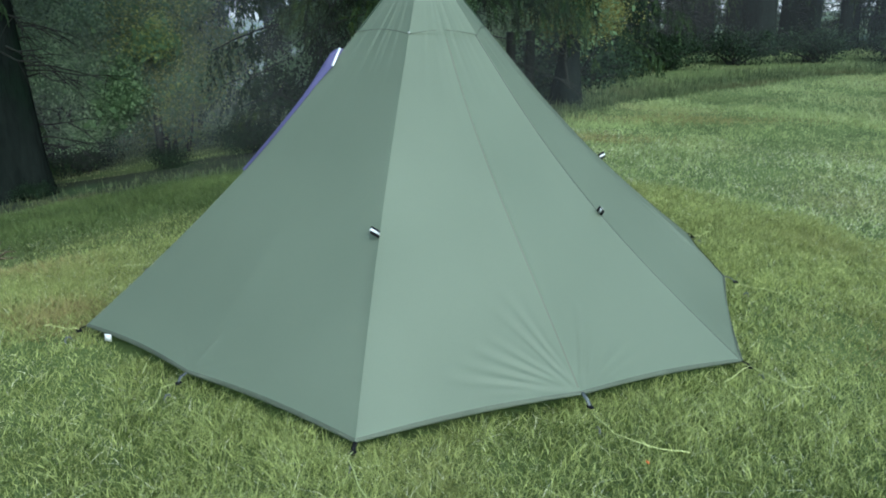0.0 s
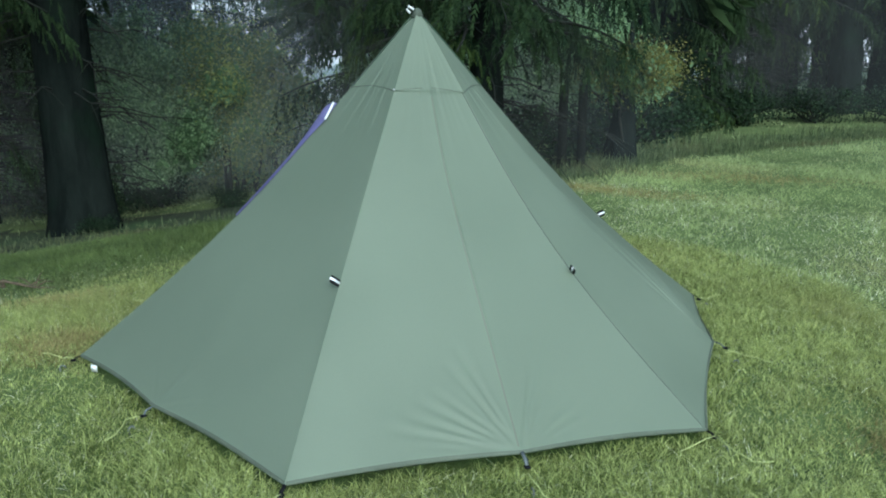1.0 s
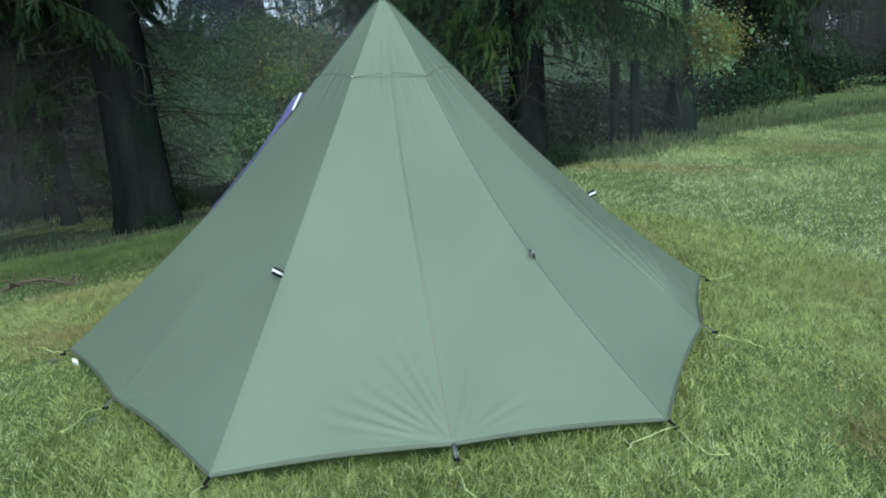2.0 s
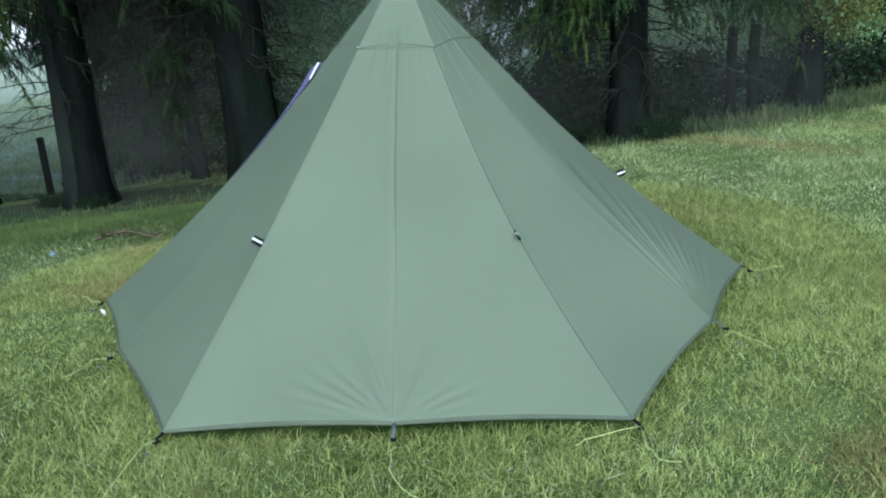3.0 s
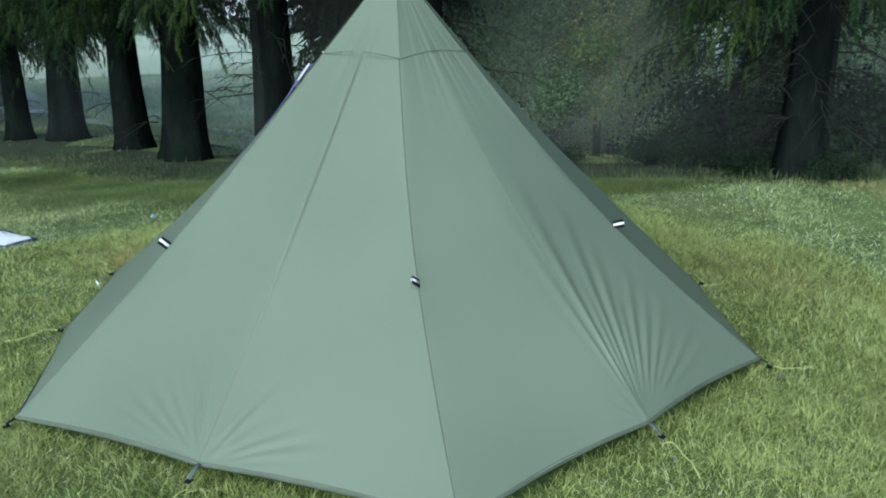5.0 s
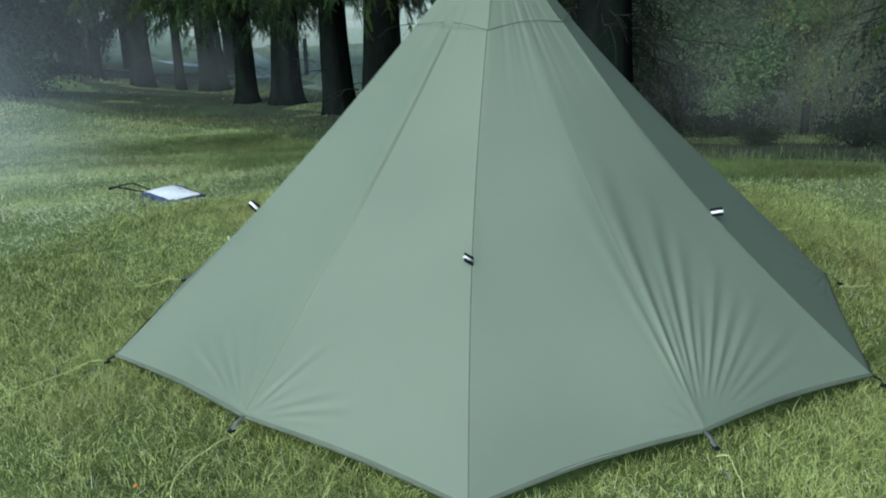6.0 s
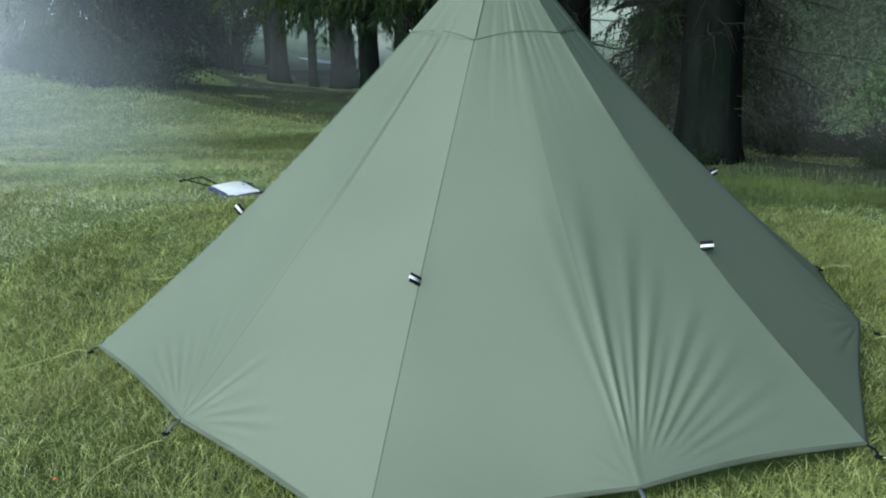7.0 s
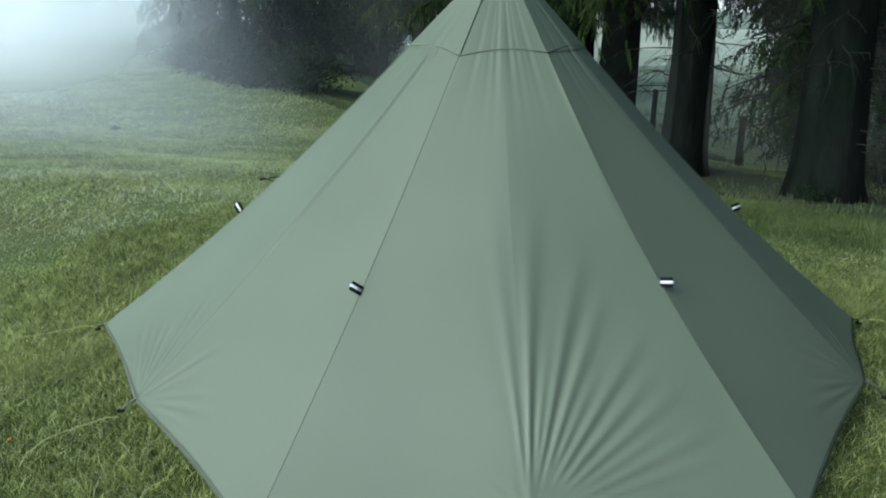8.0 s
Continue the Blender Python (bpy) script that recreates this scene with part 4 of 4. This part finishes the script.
# ---- grass ----
def blades(name, n, rng, place, height, width, mat, label, lean=0.5, bend=True):
    """n grass blades; place gives their feet."""
    x, y, scale = place(n)
    n = len(x)
    z = ground_z(x, y) - 0.004
    foot = np.stack([x, y, z], 1)
    a = rng.uniform(0, 2 * np.pi, n)
    tuft = np.sin(12.9898 * np.floor(x / 0.045) + 78.233 * np.floor(y / 0.045)) * 43758.5453
    tuft = tuft - np.floor(tuft)
    h = height * rng.uniform(0.5, 1.25, n) * scale * (0.78 + 0.44 * tuft)
    lean_a = 2 * np.pi * 7 * tuft + rng.normal(0, 1.5, n)
    lx = h * lean * rng.uniform(0.05, 1.2, n)
    d = np.stack([np.cos(lean_a) * lx, np.sin(lean_a) * lx, h], 1)
    w = np.stack([np.cos(a), np.sin(a), np.zeros(n)], 1) * (width * rng.uniform(0.6, 1.3, n))[:, None] * 0.5
    if bend:
        mid = foot + d * np.array([0.32, 0.32, 0.6])
        tip = foot + d
        quad = np.stack([foot - w, foot + w, mid + w * 0.75, mid - w * 0.75], 1)
        tipw = w * 0.12
        quad2 = np.stack([mid - w * 0.75, mid + w * 0.75, tip + tipw], 1)
        verts = np.concatenate([quad, quad2[:, 2:]], 1).reshape(-1, 3).astype(np.float32)
        me = bpy.data.meshes.new(name)
        me.vertices.add(n * 5)
        me.vertices.foreach_set("co", verts.ravel())
        idx = (np.arange(n, dtype=np.int32) * 5)[:, None] + np.array([0, 1, 2, 3, 3, 2, 4], dtype=np.int32)[None]
        me.loops.add(n * 7)
        me.loops.foreach_set("vertex_index", idx.ravel())
        me.polygons.add(n * 2)
        me.polygons.foreach_set("loop_start", ((np.arange(n, dtype=np.int32) * 7)[:, None] + np.array([0, 4], dtype=np.int32)[None]).ravel())
        me.update(calc_edges=True)
        me.materials.append(mat)
        ob = new(name, me)
    else:
        ob = soup(name, np.stack([foot - w, foot + w, foot + d], 1), mat)
    return tagged(ob, label, "grass", kind="stuff")


rng = np.random.default_rng(77)
FOOT = [(c.x, c.y) for c in CORNERS]


def under_tent(x, y, shrink=0.985):
    inside = np.ones(len(x), bool)
    for i in range(6):
        ax, ay = (np.array(FOOT[i]) - (PEAK.x, PEAK.y)) * shrink
        bx2, by2 = (np.array(FOOT[(i + 1) % 6]) - (PEAK.x, PEAK.y)) * shrink
        inside &= ((bx2 - ax) * (y - PEAK.y - ay) - (by2 - ay) * (x - PEAK.x - ax)) > 0
    return inside


def clumpy(x, y):
    """Uneven sward: tufts and thin places, three of them standing in for tree shade."""
    shade_thin = 0.4 * np.exp(-((x + 3.3) ** 2 + (y - 5.4) ** 2) / 2.4) + 0.65 * np.exp(-((x + 2.6) ** 2 + (y - 7.4) ** 2) / 1.6) + 0.5 * np.exp(-((x + 5.4) ** 2 + (y - 5.6) ** 2) / 1.6)
    return 0.72 - shade_thin + 0.34 * np.sin(2.3 * x + 1.1 * np.sin(1.7 * y)) * np.sin(2.0 * y + 1.3 * np.sin(1.4 * x)) + 0.22 * np.sin(9 * x + 2 * np.sin(5 * y)) * np.sin(8 * y + 2 * np.sin(6 * x))



def annulus(r0, r1):
    def place(n):
        r = np.sqrt(rng.uniform(r0 * r0, r1 * r1, n))
        a = rng.uniform(0, 2 * np.pi, n)
        x, y = PEAK.x + r * np.cos(a), PEAK.y + r * np.sin(a)
        c = clumpy(x, y)
        past = y - np.interp(-x, LITTER_X, LITTER_Y) - 0.15 * np.sin(5 * x)
        bare = (past > 0) & (past < np.where(x > -9, 6.5, np.interp(-x, (9, 13, 21), (5.2, 6.8, 9.8)))) & (rng.uniform(0, 1, n) < np.where(past < 3.6, 0.95, 0.7))
        soft = np.clip(np.minimum((r - r0) / (0.12 * r0), (r1 - r) / (0.12 * r1)), 0, 1) if r0 > 1.3 else np.clip((r1 - r) / (0.12 * r1), 0, 1)
        keep = ~under_tent(x, y) & ~bare & (rng.uniform(0, 1, n) < soft) & (rng.uniform(0, 1, n) < 0.35 + 0.75 * c)
        return x[keep], y[keep], np.clip(c[keep], 0.35, 1.3)
    return place


blades("grass", 400000, rng, annulus(1.25, 2.9), 0.055, 0.0032, GRASS, "short mown green grass with yellowed blades round the tent", 1.7)
blades("grass", 380000, rng, annulus(2.55, 8.4), 0.052, 0.0066, MOWN, "short mown green grass of the open field", 1.7, False)
blades("grass", 330000, rng, annulus(6.8, 14), 0.060, 0.012, FAR_GRASS, "short mown green grass across the field", 1.5, False)
blades("grass", 230000, rng, annulus(12, 25), 0.07, 0.022, FAR_GRASS, "short mown green grass farther across the field", 1.3, False)
blades("cut_grass", 95000, rng, annulus(1.35, 5.5), 0.038, 0.0028, STRAW, "pale dry cut grass lying on the sward", 3.2)


def west_side(n):
    """More lies south-west of the tent, partly standing in for brighter light."""
    x, y, c = annulus(1.4, 9.0)(n)
    keep = (x < 0.6) & (y < 5.0 + 0.3 * np.sin(3 * x)) & (rng.uniform(0, 1, len(x)) < 0.55 + 0.45 * np.sin(1.9 * x + np.sin(2.3 * y)))
    return x[keep], y[keep], c[keep]


blades("cut_grass", 260000, rng, west_side, 0.036, 0.0042, STRAW, "pale dry cut grass, strewn thicker as brighter light on the field", 2.6, False)


def shade_strip(n):
    """Darker short grass on the slope before the trees, standing in for their shade."""
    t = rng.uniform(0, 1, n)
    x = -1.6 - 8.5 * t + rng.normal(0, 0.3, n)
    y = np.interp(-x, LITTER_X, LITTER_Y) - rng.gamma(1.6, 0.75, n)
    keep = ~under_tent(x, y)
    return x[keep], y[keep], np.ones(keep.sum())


blades("grass", 165000, rng, shade_strip, 0.058, 0.0075, SHADE_GRASS, "short grass on the slope before the trees, darkened as their shade", 1.4, False)


def low_field(n):
    """The open meadow beyond the belt."""
    x, y = rng.uniform(-34, -8.5, n), rng.uniform(8.2, 24, n)
    keep = y > np.interp(-x, LITTER_X, LITTER_Y) + np.interp(-x, (9, 13, 21), (4.8, 6.4, 9.4))
    return x[keep], y[keep], np.ones(keep.sum())


blades("grass", 110000, rng, low_field, 0.11, 0.045, FAR_GRASS, "pale grass of the low meadow beyond the trees", 1.2, False)


def scorched(n):
    """Patches of dried-out grass: middle x, y and half widths."""
    spots = ((-1.75, 3.5, 0.35, 0.24), (-2.4, 4.2, 0.35, 0.25), (0.75, 6.2, 0.55, 0.28), (1.8, 10.2, 1.6, 0.35), (0.6, 8.9, 0.9, 0.25), (2.35, 3.6, 0.28, 0.2))
    pick = rng.integers(0, len(spots), n)
    q = np.array(spots)[pick]
    x, y = q[:, 0] + q[:, 2] * rng.normal(0, 0.6, n), q[:, 1] + q[:, 3] * rng.normal(0, 0.6, n)
    keep = ~under_tent(x, y)
    return x[keep], y[keep], np.ones(keep.sum())


blades("dry_grass", 14000, rng, scorched, 0.050, 0.0055, SCORCHED, "orange-brown dried patches in the mown grass", 1.8, False)


def edge_band(n):
    """Long grass where the mower stops, along the tree line."""
    t = rng.uniform(0, 1, n)
    line = np.array([(9.5, 18.5), (4.5, 15.5), (1.6, 12.2), (0.3, 10.0), (-0.9, 8.7), (-2.9, 7.9), (-3.7, 7.3), (-5.2, 6.6), (-8.1, 5.6), (-11.5, 4.6), (-15.5, 1.8), (-20, -1.6)])
    seg = np.hypot(*np.diff(line, axis=0).T)
    cum = np.concatenate([[0], np.cumsum(seg)])
    s = t * cum[-1]
    x, y = np.interp(s, cum, line[:, 0]), np.interp(s, cum, line[:, 1])
    off = rng.gamma(2.0, 0.28, n) - 0.25
    x, y = x - 0.25 * off + rng.normal(0, 0.15, n), y + off
    return x, y, np.where(x < -1.1, 0.32, np.where(x > 2, 0.45, 0.62)) * np.clip(0.55 + 0.4 * off, 0.35, 1.1) * (0.7 + 0.5 * rng.uniform(0, 1, n))


blades("long_grass", 40000, rng, edge_band, 0.30, 0.009, ROUGH, "rough uncut long grass along the tree line", 0.45)


# ---- morning mist ----
MIST = bpy.data.materials.new("white_mist")
MIST.use_nodes = True
mn, ml = MIST.node_tree.nodes, MIST.node_tree.links
mn.remove(mn["Principled BSDF"])
dif, trl, tra = mn.new("ShaderNodeBsdfDiffuse"), mn.new("ShaderNodeBsdfTranslucent"), mn.new("ShaderNodeBsdfTransparent")
dif.inputs[0].default_value = trl.inputs[0].default_value = (0.91, 0.952, 0.962, 1)
both, veil = mn.new("ShaderNodeAddShader"), mn.new("ShaderNodeMixShader")
up_n, down_n = mn.new("ShaderNodeCombineXYZ"), mn.new("ShaderNodeCombineXYZ")
up_n.inputs[2].default_value, down_n.inputs[2].default_value = 1.0, -1.0
ml.new(up_n.outputs[0], dif.inputs["Normal"])       # scatters the same whichever way the sheet faces
ml.new(down_n.outputs[0], trl.inputs["Normal"])
dens, mnoise, mgeo, mmul = mn.new("ShaderNodeAttribute"), mn.new("ShaderNodeTexNoise"), mn.new("ShaderNodeNewGeometry"), mn.new("ShaderNodeMath")
dens.attribute_name = "haze"
mnoise.inputs["Scale"].default_value, mnoise.inputs["Detail"].default_value = 0.16, 2
ml.new(mgeo.outputs["Position"], mnoise.inputs["Vector"])
mmul.operation = "MULTIPLY"
mmul.use_clamp = True
mr = mn.new("ShaderNodeMapRange")
mr.inputs[1].default_value, mr.inputs[2].default_value, mr.inputs[3].default_value, mr.inputs[4].default_value = 0.3, 0.7, 0.6, 1.4
ml.new(mnoise.outputs[0], mr.inputs[0])
ml.new(dens.outputs["Fac"], mmul.inputs[0])
ml.new(mr.outputs[0], mmul.inputs[1])
ml.new(dif.outputs[0], both.inputs[0])
ml.new(trl.outputs[0], both.inputs[1])
ml.new(mmul.outputs[0], veil.inputs[0])
ml.new(tra.outputs[0], veil.inputs[1])
ml.new(both.outputs[0], veil.inputs[2])
ml.new(veil.outputs[0], mn["Material Output"].inputs[0])


def mist(radius, a0, a1, strength, top):
    """A thin sheet of mist on an arc round the tent, thinning out at its ends and top."""
    na, nz = 60, 14
    verts, faces, density = [], [], []
    for i in range(na + 1):
        f = i / na
        a = radians(a0 + (a1 - a0) * f)
        r = radius * (1 + 0.04 * math.sin(5 * a + radius))
        x, y = r * math.cos(a), 4 + r * math.sin(a)
        for j in range(nz + 1):
            v = j / nz
            verts.append((x, y, gz(x, y) - 0.1 + top * v ** 1.5))
            ends = min(1, f / 0.25, (1 - f) / 0.25)
            foot = min(1, v / 0.3)
            density.append(strength * ends * ends * (3 - 2 * ends) * foot * foot * (3 - 2 * foot) * (1 - v) ** 0.6)
    for i in range(na):
        for j in range(nz):
            q = i * (nz + 1) + j
            faces.append((q, q + nz + 1, q + nz + 2, q + 1))
    ob = mesh_ob("mist", verts, faces, MIST)
    at = ob.data.attributes.new("haze", "FLOAT", "POINT")
    at.data.foreach_set("value", density)
    return tagged(ob, "thin white morning mist hanging over the field", "mist", kind="structure")


WEST = ((4.6, 190, 300, 0.075, 2.2), (6.6, 190, 298, 0.11, 2.4), (9, 188, 295, 0.15, 2.8), (12.2, 191, 290, 0.18, 5), (16.5, 193, 288, 0.36, 8), (22, 191, 288, 0.62, 11), (36, 165, 292, 0.85, 16))
NORTH_WEST = ((14.0, 138, 178, 0.04, 3.5), (19, 138, 194, 0.10, 5), (28, 138, 196, 0.14, 6), (42, 115, 178, 0.10, 8))
NORTH = ((5.0, 70, 138, 0.025, 5), (8.6, 84, 165, 0.14, 7), (13.0, 84, 150, 0.15, 9), (18, 92, 150, 0.3, 10), (13.8, 48, 104, 0.05, 9), (26, 35, 155, 0.12, 12), (38, 25, 140, 0.3, 16))
for radius, a0, a1, strength, top in WEST + NORTH_WEST + NORTH:
    mist(radius, a0, a1, strength, top)
